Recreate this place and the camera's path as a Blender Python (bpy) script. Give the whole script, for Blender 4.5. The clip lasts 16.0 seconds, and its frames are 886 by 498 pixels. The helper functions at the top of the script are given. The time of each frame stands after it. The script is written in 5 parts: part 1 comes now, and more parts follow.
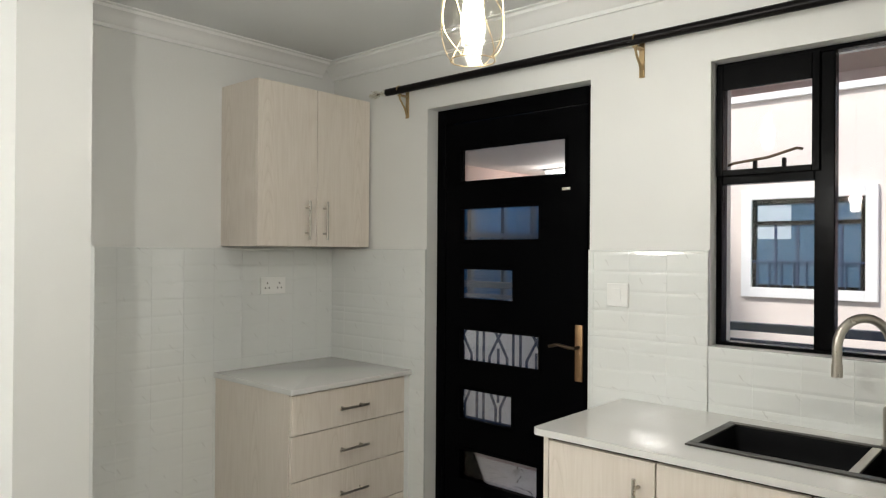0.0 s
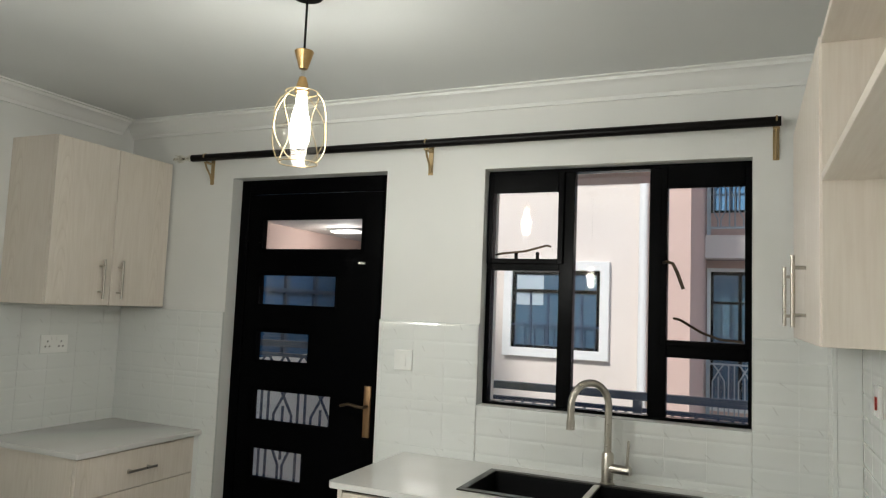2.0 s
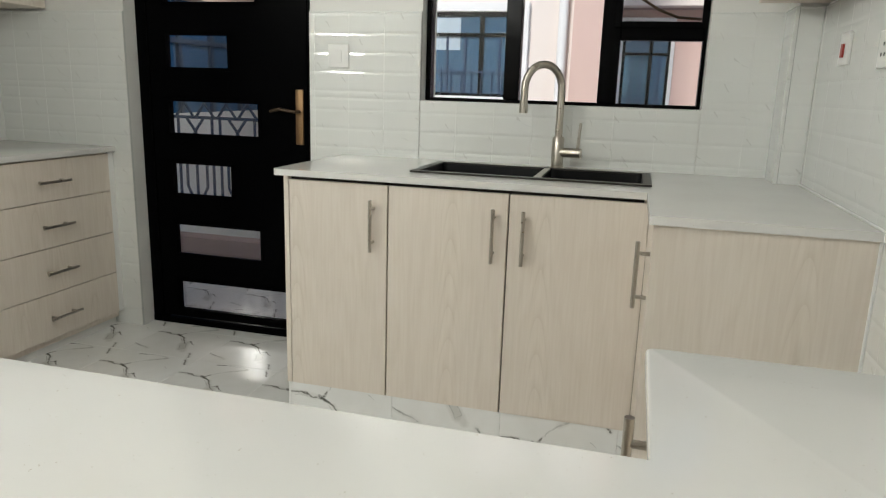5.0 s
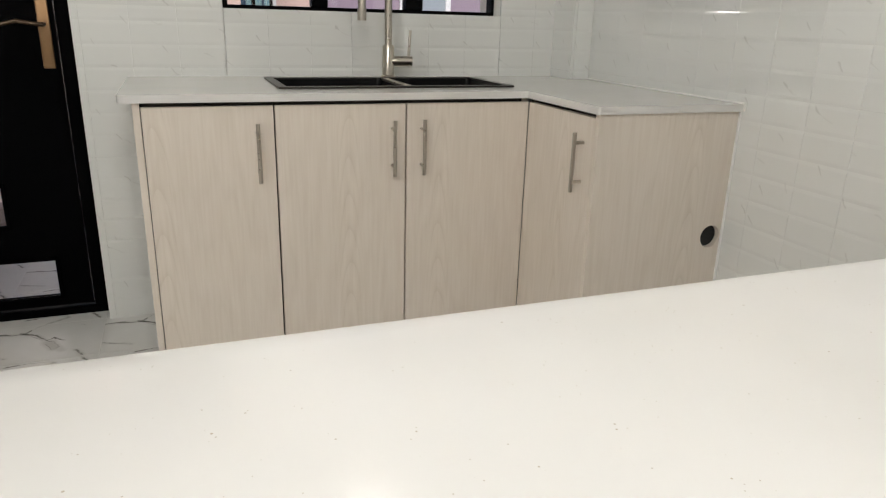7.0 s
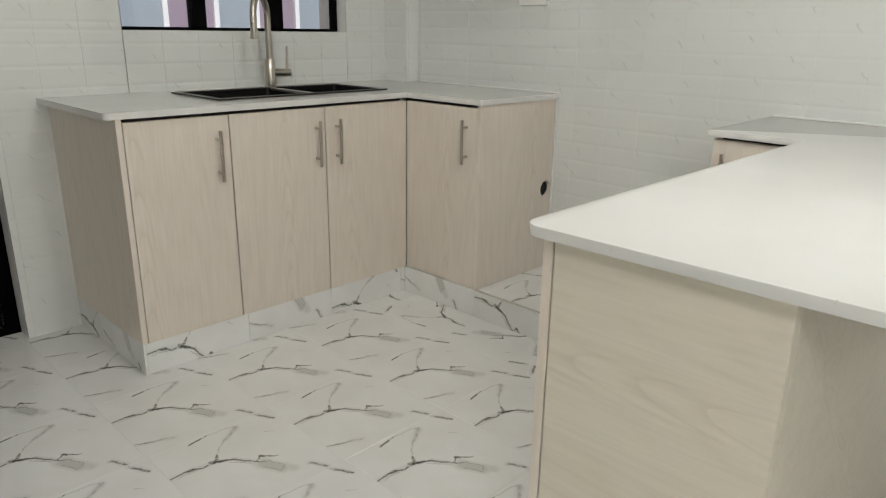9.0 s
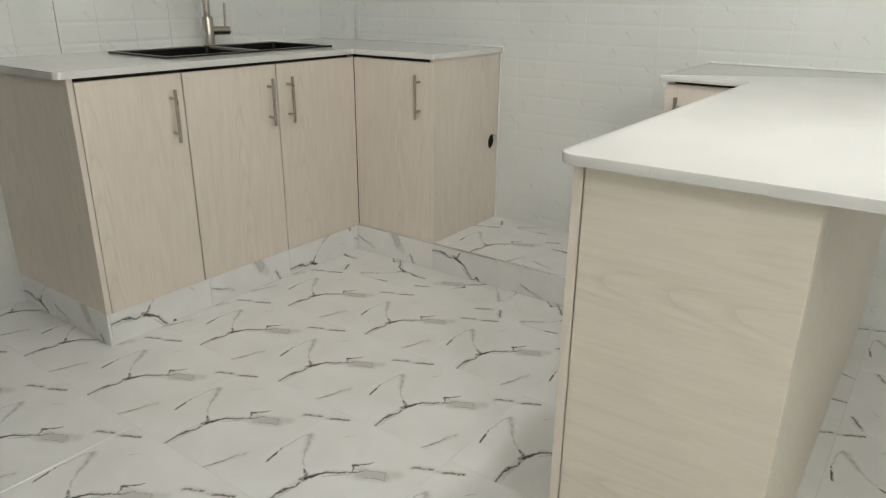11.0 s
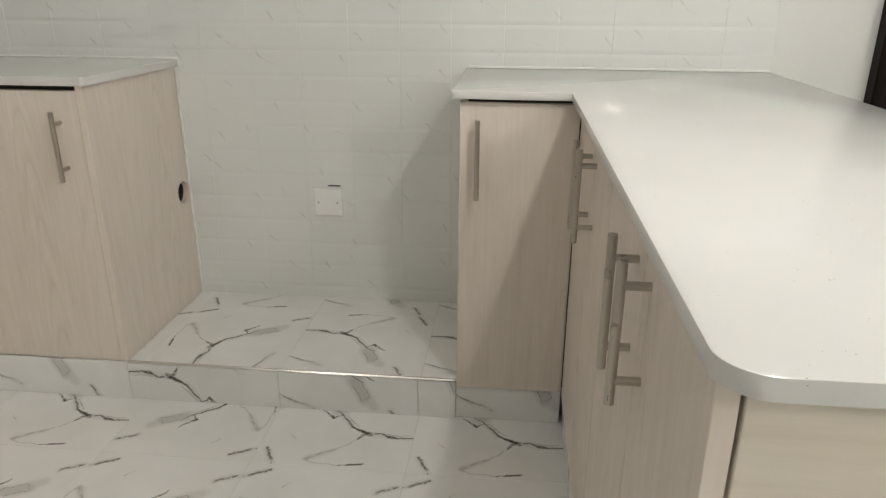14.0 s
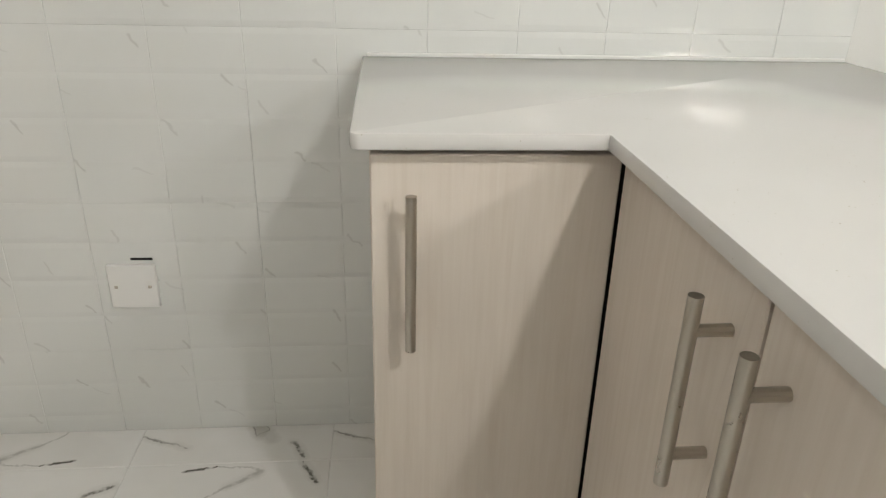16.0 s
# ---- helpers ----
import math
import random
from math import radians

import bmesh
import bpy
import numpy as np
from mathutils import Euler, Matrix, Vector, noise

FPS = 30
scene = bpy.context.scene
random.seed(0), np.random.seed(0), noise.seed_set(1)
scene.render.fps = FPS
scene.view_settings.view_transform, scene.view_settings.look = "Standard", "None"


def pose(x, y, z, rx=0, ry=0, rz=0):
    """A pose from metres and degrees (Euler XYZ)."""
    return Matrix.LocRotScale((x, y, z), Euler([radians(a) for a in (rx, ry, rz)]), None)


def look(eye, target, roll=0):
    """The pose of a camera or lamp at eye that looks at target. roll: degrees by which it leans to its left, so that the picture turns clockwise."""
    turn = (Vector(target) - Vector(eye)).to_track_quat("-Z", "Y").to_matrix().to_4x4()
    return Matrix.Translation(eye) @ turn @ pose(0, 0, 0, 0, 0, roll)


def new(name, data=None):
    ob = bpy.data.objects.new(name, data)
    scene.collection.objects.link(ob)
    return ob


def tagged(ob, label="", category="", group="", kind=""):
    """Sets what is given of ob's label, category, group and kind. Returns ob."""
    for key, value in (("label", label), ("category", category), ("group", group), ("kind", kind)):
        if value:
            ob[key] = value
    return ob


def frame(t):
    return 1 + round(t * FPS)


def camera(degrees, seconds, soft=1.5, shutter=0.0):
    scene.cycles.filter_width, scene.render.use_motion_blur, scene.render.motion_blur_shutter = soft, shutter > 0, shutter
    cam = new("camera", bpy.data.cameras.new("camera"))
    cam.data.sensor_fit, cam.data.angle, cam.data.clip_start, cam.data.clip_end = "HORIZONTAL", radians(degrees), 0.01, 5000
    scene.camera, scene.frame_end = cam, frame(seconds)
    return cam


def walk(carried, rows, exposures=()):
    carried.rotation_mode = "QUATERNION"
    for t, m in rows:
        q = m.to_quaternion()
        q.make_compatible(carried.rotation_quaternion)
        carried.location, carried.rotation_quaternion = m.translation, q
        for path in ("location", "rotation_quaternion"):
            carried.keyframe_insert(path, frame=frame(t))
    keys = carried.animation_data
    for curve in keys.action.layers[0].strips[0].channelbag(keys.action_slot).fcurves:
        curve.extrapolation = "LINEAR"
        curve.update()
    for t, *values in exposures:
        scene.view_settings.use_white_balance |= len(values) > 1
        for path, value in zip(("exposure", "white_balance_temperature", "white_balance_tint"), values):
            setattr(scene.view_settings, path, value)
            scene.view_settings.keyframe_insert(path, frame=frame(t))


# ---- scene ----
cam = camera(65.0, 16.0, soft=1.2)
PATH = [
    (0, (1.415, -2.438, 1.421), (0.081, -0.948, 1.429), 0.4),
    (0.5, (1.444, -2.522, 1.469), (0.158, -0.992, 1.555), 2.2),
    (1, (1.472, -2.619, 1.49), (0.274, -1.024, 1.631), 2.6),
    (1.5, (1.504, -2.709, 1.492), (0.493, -0.988, 1.62), 3.4),
    (2, (1.516, -2.766, 1.494), (0.716, -0.941, 1.663), 2.3),
    (2.5, (1.523, -2.806, 1.504), (0.757, -0.969, 1.695), 1.8),
    (3, (1.505, -2.808, 1.464), (0.699, -0.979, 1.521), 0.8),
    (3.5, (1.483, -2.78, 1.401), (0.712, -0.939, 1.276), 0.1),
    (4, (1.461, -2.78, 1.305), (0.686, -0.966, 0.973), -0.1),
    (4.2, (1.46, -2.757, 1.259), (0.705, -0.943, 0.888), 1.0),
    (6.3, (0.697, -2.674, 1.092), (1.029, -0.787, 0.519), 2.9),
    (6.5, (0.584, -2.675, 1.088), (1.069, -0.828, 0.493), 4.2),
    (7, (0.311, -2.637, 1.081), (0.992, -0.864, 0.454), 1.6),
    (7.5, (0.063, -2.603, 1.098), (1.086, -0.989, 0.507), 3.2),
    (8, (-0.216, -2.6, 1.11), (0.995, -1.131, 0.499), -0.6),
    (8.5, (-0.441, -2.686, 1.119), (0.841, -1.252, 0.573), -1.2),
    (9, (-0.613, -2.754, 1.121), (0.756, -1.427, 0.517), 0.9),
    (9.5, (-0.815, -2.761, 1.093), (0.668, -1.567, 0.482), 1.1),
    (9.7, (-0.896, -2.763, 1.092), (0.592, -1.597, 0.437), 0.4),
    (11.8, (-0.74, -2.37, 1.057), (0.843, -1.348, 0.384), 1.3),
    (12, (-0.738, -2.276, 1.045), (0.917, -1.348, 0.414), 2.0),
    (12.5, (-0.663, -2.118, 1.084), (1.107, -1.415, 0.473), 0.3),
    (13, (-0.589, -2.065, 1.094), (1.247, -1.576, 0.471), 0.4),
    (13.5, (-0.43, -2.03, 1.075), (1.425, -1.684, 0.414), 0.0),
    (14, (-0.202, -2.033, 1.061), (1.664, -1.847, 0.368), 0.3),
    (14.5, (-0.019, -2.008, 1.049), (1.831, -2.036, 0.291), 1.7),
    (15, (0.225, -1.943, 1.048), (2.048, -2.071, 0.235), 1.9),
    (15.5, (0.421, -1.927, 1.031), (2.239, -2.157, 0.229), 1.9),
    (16, (0.668, -1.929, 1.032), (2.491, -2.092, 0.225), 1.5),
]
walk(cam, [(t, look(eye, target, roll)) for t, eye, target, roll in PATH],
     exposures=((0.0, 0.11, 6500, 9), (1.0, 0.0, 6500, 8), (1.5, -0.02, 6480, 8), (2.0, -0.17, 6450, 6), (2.6, -0.32, 6400, 6), (3.0, -0.28, 6400, 6), (4.0, -0.07, 6400, 6), (6.5, -0.08, 6550, 10), (7.5, -0.36, 6600, 13), (8.0, -0.45, 6650, 13), (8.5, -0.20, 6550, 11), (9.0, -0.31, 6450, 9), (12.7, -0.17, 6450, 8), (13.5, -0.28, 6500, 9), (14.5, -0.18, 6700, 13), (15.0, -0.12, 6700, 12), (16.0, -0.09, 6550, 11)))

# ---- world, sun and exposure ----
world = bpy.data.worlds.new("world")
scene.world = world
world.use_nodes = True
wn = world.node_tree.nodes
sky = wn.new("ShaderNodeTexSky")
sky.sky_type, sky.sun_disc = "NISHITA", False
sky.sun_elevation, sky.sun_rotation = radians(38), radians(194)
wn["Background"].inputs["Strength"].default_value = 0.14
world.node_tree.links.new(sky.outputs[0], wn["Background"].inputs["Color"])
sun = new("sun", bpy.data.lights.new("sun", "SUN"))
sun.data.energy, sun.data.angle, sun.data.color = 3.5, radians(10), (1.0, 0.95, 0.90)
sun.matrix_world = look((0, 0, 0), (0.20, 0.80, -0.62))
scene.view_settings.exposure = 0.0

LAMP_A, LAMP_B, LAMP_C = 5.2, 22.0, 95.0   # watts of the pendants

H, H2 = 0.87, 0.857   # worktop heights: along the wall, and of the peninsula
CEIL = 2.435        # ceiling height
WX, EX = -1.580, 1.868   # west and east wall faces
TILE_TOP = 1.433   # top of the wall tiling

# ---- materials ----


def mat(name, color=(0.8, 0.8, 0.8), rough=0.5, metal=0.0):
    m = bpy.data.materials.new(name)
    m.use_nodes = True
    b = m.node_tree.nodes["Principled BSDF"]
    b.inputs["Base Color"].default_value = (*color, 1)
    b.inputs["Roughness"].default_value = rough
    b.inputs["Metallic"].default_value = metal
    return m


def nodes_of(m):
    nt = m.node_tree
    return nt.nodes, nt.links, nt.nodes["Principled BSDF"]


def noise_node(n, l, scale, detail=3.0, coord=None, rough=0.5):
    t = n.new("ShaderNodeTexNoise")
    t.inputs["Scale"].default_value = scale
    t.inputs["Detail"].default_value = detail
    t.inputs["Roughness"].default_value = rough
    if coord is not None:
        l.new(coord, t.inputs["Vector"])
    return t


def ramp(n, l, fac, stops):
    r = n.new("ShaderNodeValToRGB")
    e = r.color_ramp.elements
    while len(e) < len(stops):
        e.new(0.5)
    for el, (p, c) in zip(e, stops):
        el.position, el.color = p, (*c, 1)
    l.new(fac, r.inputs[0])
    return r


def mix(n, l, fac, a, b, mode="MIX"):
    x = n.new("ShaderNodeMix")
    x.data_type, x.blend_type = "RGBA", mode
    for sock, v in ((0, fac), (6, a), (7, b)):
        if isinstance(v, (int, float)):
            x.inputs[sock].default_value = v
        elif isinstance(v, tuple):
            x.inputs[sock].default_value = (*v, 1)
        else:
            l.new(v, x.inputs[sock])
    return x.outputs[2]


def bump(n, l, b, height, strength, dist=0.002):
    u = n.new("ShaderNodeBump")
    u.inputs["Strength"].default_value, u.inputs["Distance"].default_value = strength, dist
    l.new(height, u.inputs["Height"])
    l.new(u.outputs[0], b.inputs["Normal"])


def mth(n, l, op, a, b=None, c=None):
    x = n.new("ShaderNodeMath")
    x.operation = op
    for i, v in enumerate((a, b, c)):
        if v is None:
            continue
        if isinstance(v, (int, float)):
            x.inputs[i].default_value = v
        else:
            l.new(v, x.inputs[i])
    return x.outputs[0]


def vec(n, l, op, a, b=None, scale=None):
    x = n.new("ShaderNodeVectorMath")
    x.operation = op
    for i, v in enumerate((a, b)):
        if v is None:
            continue
        if isinstance(v, tuple):
            x.inputs[i].default_value = v
        else:
            l.new(v, x.inputs[i])
    if scale is not None:
        l.new(scale, x.inputs["Scale"])
    return x


def strokes(n, l, coord, segs):
    """How strongly a set of painted strokes covers a point: each stroke is x0, y0, x1, y1, half widths at both ends, strength, in metres."""
    total = None
    for x0, y0, x1, y1, w0, w1, s in segs:
        dx, dy = x1 - x0, y1 - y0
        rel = vec(n, l, "SUBTRACT", coord, (x0, y0, 0)).outputs[0]
        t = vec(n, l, "DOT_PRODUCT", rel, (dx / (dx * dx + dy * dy), dy / (dx * dx + dy * dy), 0)).outputs["Value"]
        t = n_clamp(n, l, t)
        off = vec(n, l, "SUBTRACT", rel, vec(n, l, "SCALE", (dx, dy, 0), scale=t).outputs[0]).outputs[0]
        d = mth(n, l, "DIVIDE", vec(n, l, "LENGTH", off).outputs["Value"], mth(n, l, "MULTIPLY_ADD", t, w1 - w0, w0))
        r = n.new("ShaderNodeMapRange")
        r.inputs["From Min"].default_value, r.inputs["From Max"].default_value = 0.4, 1.3
        r.inputs["To Min"].default_value, r.inputs["To Max"].default_value = s, 0.0
        l.new(d, r.inputs["Value"])
        total = r.outputs[0] if total is None else mth(n, l, "MAXIMUM", total, r.outputs[0])
    return total


def n_clamp(n, l, v):
    c = n.new("ShaderNodeClamp")
    l.new(v, c.inputs["Value"])
    return c.outputs[0]


def plaster(name, color, rough=0.6, amount=0.03):
    m = mat(name, color, rough)
    n, l, b = nodes_of(m)
    co = n.new("ShaderNodeTexCoord").outputs["Object"]
    big = noise_node(n, l, 1.3, 3, co)
    dark = tuple(c * (1 - amount * 2) for c in color)
    r = ramp(n, l, big.outputs["Fac"], ((0.3, dark), (0.7, color)))
    l.new(r.outputs[0], b.inputs["Base Color"])
    fine = noise_node(n, l, 90, 4, co)
    mid = noise_node(n, l, 9, 3, co)
    bump(n, l, b, mth(n, l, "ADD", fine.outputs["Fac"], mth(n, l, "MULTIPLY", mid.outputs["Fac"], 2.0)), 0.25, 0.0012)
    return m


def board(name, light, dark, rough=0.42, along="Z"):
    """Pale wood-grain laminate, with the grain running along one axis."""
    m = mat(name, light, rough)
    n, l, b = nodes_of(m)
    tc = n.new("ShaderNodeTexCoord")
    info = n.new("ShaderNodeObjectInfo")
    shift = vec(n, l, "SCALE", (7.0, 3.0, 5.0), scale=info.outputs["Random"]).outputs[0]
    co = vec(n, l, "ADD", tc.outputs["Object"], shift).outputs[0]
    mp = n.new("ShaderNodeMapping")
    squeeze = {"Z": (1, 1, 0.045), "X": (0.045, 1, 1), "Y": (1, 0.045, 1)}[along]
    mp.inputs["Scale"].default_value = squeeze
    l.new(co, mp.inputs["Vector"])
    fine = noise_node(n, l, 130, 5, mp.outputs[0], 0.6)
    mp2 = n.new("ShaderNodeMapping")
    mp2.inputs["Scale"].default_value = tuple(0.16 if s < 1 else 1 for s in squeeze)
    l.new(co, mp2.inputs["Vector"])
    broad = noise_node(n, l, 8, 2, mp2.outputs[0])
    rings = mth(n, l, "FRACT", mth(n, l, "MULTIPLY", broad.outputs["Fac"], 7.0))
    g = ramp(n, l, fine.outputs["Fac"], ((0.32, dark), (0.62, light)))
    rr = ramp(n, l, rings, ((0.0, (0.965, 0.96, 0.952)), (0.25, (0.99, 0.99, 0.987)), (0.6, (1, 1, 1)), (1.0, (0.958, 0.952, 0.942))))
    sep = n.new("ShaderNodeSeparateXYZ")
    l.new(co, sep.inputs[0])
    axis = "XYZ".index(along)
    across = mth(n, l, "ADD", sep.outputs[(axis + 1) % 3], sep.outputs[(axis + 2) % 3])
    soft = noise_node(n, l, 5, 2, mp2.outputs[0])
    u = mth(n, l, "PINGPONG", mth(n, l, "ADD", across, mth(n, l, "MULTIPLY", soft.outputs["Fac"], 0.05)), 0.19)
    flame = mth(n, l, "ADD", mth(n, l, "MULTIPLY", sep.outputs[axis], 8.0), mth(n, l, "ADD", mth(n, l, "POWER", mth(n, l, "MULTIPLY", u, 34.0), 2.0), mth(n, l, "MULTIPLY", broad.outputs["Fac"], 3.0)))
    line = ramp(n, l, mth(n, l, "FRACT", flame), ((0.0, (0.90, 0.88, 0.855)), (0.16, (0.97, 0.965, 0.955)), (0.5, (1.03, 1.03, 1.03)), (1.0, (1, 1, 1))))
    near = ramp(n, l, u, ((0.018, (1, 1, 1)), (0.05, (0, 0, 0))))
    veiled = mix(n, l, mth(n, l, "MULTIPLY", near.outputs[0], 0.75), (1, 1, 1), line.outputs[0])
    l.new(mix(n, l, 1.0, mix(n, l, 1.0, g.outputs[0], rr.outputs[0], "MULTIPLY"), veiled, "MULTIPLY"), b.inputs["Base Color"])
    bump(n, l, b, fine.outputs["Fac"], 0.12, 0.0006)
    return m


def marble_tile(name):
    """White glazed floor tile; every tile carries the same printed grey veins."""
    m = mat(name, (0.78, 0.77, 0.74), 0.2)
    n, l, b = nodes_of(m)
    tc = n.new("ShaderNodeTexCoord")
    geo = tc.outputs["Object"]
    wob = noise_node(n, l, 22, 3, geo, 0.55)
    torn = noise_node(n, l, 120, 3, geo, 0.6)
    off = vec(n, l, "SUBTRACT", wob.outputs["Color"], (0.5, 0.5, 0.5)).outputs[0]
    off2 = vec(n, l, "SUBTRACT", torn.outputs["Color"], (0.5, 0.5, 0.5)).outputs[0]
    co = vec(n, l, "ADD", geo, vec(n, l, "MULTIPLY", off, (0.020, 0.020, 0.0)).outputs[0]).outputs[0]
    co = vec(n, l, "ADD", co, vec(n, l, "MULTIPLY", off2, (0.009, 0.009, 0.0)).outputs[0]).outputs[0]
    sep = n.new("ShaderNodeSeparateXYZ")
    l.new(co, sep.inputs[0])
    cmb = n.new("ShaderNodeCombineXYZ")
    l.new(sep.outputs[0], cmb.inputs[0])
    l.new(sep.outputs[1], cmb.inputs[1])
    co = cmb.outputs[0]
    sharp = [(-0.014, -0.005, 0.034, -0.030, 0.0125, 0.0050, 1.0), (0.002, 0.0, 0.012, 0.018, 0.0085, 0.0030, 0.9),
             (0.034, -0.030, 0.078, -0.088, 0.0060, 0.0034, 0.8), (0.074, -0.080, 0.096, -0.069, 0.0026, 0.0040, 0.75), (0.096, -0.069, 0.131, -0.097, 0.0065, 0.0036, 0.95),
             (-0.014, -0.006, -0.046, -0.012, 0.0050, 0.0026, 0.8), (-0.046, -0.010, -0.062, 0.003, 0.0030, 0.0050, 0.85),
             (-0.062, 0.002, -0.096, 0.000, 0.0068, 0.0048, 0.95), (-0.096, 0.000, -0.137, 0.005, 0.0040, 0.0020, 0.85),
             (0.011, 0.018, 0.062, 0.068, 0.0034, 0.0040, 0.30), (0.062, 0.068, 0.118, 0.103, 0.0044, 0.0080, 0.30),
             (-0.020, 0.110, 0.037, 0.127, 0.0050, 0.0034, 0.95), (0.037, 0.127, 0.100, 0.120, 0.0030, 0.0024, 0.32), (0.100, 0.120, 0.124, 0.105, 0.0030, 0.0070, 0.26),
             (0.174, -0.190, 0.199, -0.234, 0.0066, 0.0040, 0.75), (0.199, 0.144, 0.203, 0.120, 0.0018, 0.0022, 0.6), (0.203, 0.120, 0.230, 0.074, 0.0072, 0.0046, 0.85),
             (-0.141, -0.155, -0.085, -0.174, 0.0028, 0.0034, 0.6), (-0.085, -0.174, -0.030, -0.197, 0.0042, 0.0024, 0.42), (0.170, 0.030, 0.190, 0.010, 0.0018, 0.0012, 0.35),
             (0.076, -0.088, 0.104, -0.106, 0.0026, 0.0020, 0.6), (0.104, -0.106, 0.120, -0.150, 0.0020, 0.0018, 0.45), (0.120, -0.150, 0.098, -0.166, 0.0018, 0.0016, 0.4), (0.098, -0.166, 0.078, -0.118, 0.0016, 0.0022, 0.45),
             (0.020, -0.036, 0.060, -0.080, 0.0016, 0.0022, 0.5), (-0.060, -0.008, -0.110, -0.009, 0.0018, 0.0014, 0.5)]
    sharp = [(p, q, u, v, w0 * 0.8, w1 * 0.8, k) for p, q, u, v, w0, w1, k in sharp]
    wash = [(0.085, -0.100, 0.108, -0.158, 0.024, 0.020, 0.48), (0.040, -0.035, 0.130, -0.175, 0.011, 0.016, 0.28), (0.062, 0.068, 0.118, 0.103, 0.010, 0.014, 0.22),
            (-0.12, 0.003, -0.03, -0.006, 0.010, 0.012, 0.22), (0.200, 0.130, 0.229, 0.076, 0.012, 0.011, 0.22), (0.174, -0.190, 0.199, -0.234, 0.012, 0.011, 0.22), (-0.14, -0.158, -0.03, -0.197, 0.008, 0.010, 0.18)]
    a = strokes(n, l, co, sharp)
    w = strokes(n, l, co, wash)
    patch = noise_node(n, l, 60, 3, geo)
    keep = ramp(n, l, patch.outputs["Fac"], ((0.34, (0.2, 0.2, 0.2)), (0.50, (1, 1, 1))))
    a = mth(n, l, "MULTIPLY", a, keep.outputs[0])
    cloud = noise_node(n, l, 6, 3, geo)
    base = ramp(n, l, cloud.outputs["Fac"], ((0.3, (0.79, 0.785, 0.76)), (0.65, (0.85, 0.85, 0.835))))
    c1 = mix(n, l, w, base.outputs[0], (0.36, 0.355, 0.32))
    c2 = mix(n, l, a, c1, (0.075, 0.076, 0.058))
    l.new(c2, b.inputs["Base Color"])
    rn = noise_node(n, l, 14, 3, geo)
    l.new(mth(n, l, "MULTIPLY_ADD", rn.outputs["Fac"], 0.12, 0.14), b.inputs["Roughness"])
    return m


def wall_glaze(name):
    m = mat(name, (0.80, 0.81, 0.79), 0.08)
    n, l, b = nodes_of(m)
    b.inputs["Coat Weight"].default_value, b.inputs["Coat IOR"].default_value, b.inputs["Coat Roughness"].default_value = 0.7, 1.7, 0.03
    b.inputs["Specular IOR Level"].default_value = 0.8
    geo = n.new("ShaderNodeTexCoord").outputs["Object"]
    wob = noise_node(n, l, 40, 3, geo)
    off = vec(n, l, "SUBTRACT", wob.outputs["Color"], (0.5, 0.5, 0.5)).outputs[0]
    co = vec(n, l, "ADD", geo, vec(n, l, "MULTIPLY", off, (0.020, 0.020, 0.0)).outputs[0]).outputs[0]
    info = n.new("ShaderNodeObjectInfo")
    other = mth(n, l, "FRACT", mth(n, l, "MULTIPLY", info.outputs["Random"], 17.3))
    sep = n.new("ShaderNodeSeparateXYZ")
    l.new(co, sep.inputs[0])
    cmb = n.new("ShaderNodeCombineXYZ")
    l.new(mth(n, l, "FRACT", mth(n, l, "ADD", mth(n, l, "MULTIPLY", sep.outputs[0], 3.3333), info.outputs["Random"])), cmb.inputs[0])
    l.new(mth(n, l, "FRACT", mth(n, l, "ADD", mth(n, l, "MULTIPLY", sep.outputs[1], 3.3333), other)), cmb.inputs[1])
    cmb = vec(n, l, "MULTIPLY", cmb.outputs[0], (0.3, 0.3, 0.0))
    ticks = [(0.045, 0.262, 0.06, 0.24, 0.003, 0.0018, 0.55), (0.185, 0.20, 0.20, 0.185, 0.003, 0.0018, 0.6), (0.21, 0.18, 0.24, 0.165, 0.002, 0.0012, 0.3),
             (0.08, 0.12, 0.10, 0.10, 0.003, 0.0018, 0.45), (0.225, 0.055, 0.24, 0.035, 0.003, 0.0018, 0.55), (0.02, 0.04, 0.05, 0.03, 0.002, 0.0012, 0.3),
             (0.13, 0.285, 0.14, 0.265, 0.0025, 0.0015, 0.4)]
    s = strokes(n, l, cmb.outputs[0], ticks)
    l.new(mix(n, l, s, (0.76, 0.775, 0.755), (0.54, 0.54, 0.52)), b.inputs["Base Color"])
    rip = noise_node(n, l, 18, 2, geo)
    bump(n, l, b, rip.outputs["Fac"], 0.15, 0.002)
    return m


def brushed(name, color, rough, scale=(1, 1, 60)):
    m = mat(name, color, rough, 1.0)
    n, l, b = nodes_of(m)
    tc = n.new("ShaderNodeTexCoord")
    mp = n.new("ShaderNodeMapping")
    mp.inputs["Scale"].default_value = scale
    l.new(tc.outputs["Object"], mp.inputs["Vector"])
    t = noise_node(n, l, 60, 3, mp.outputs[0])
    l.new(mth(n, l, "MULTIPLY_ADD", t.outputs["Fac"], 0.07, rough - 0.03), b.inputs["Roughness"])
    return m


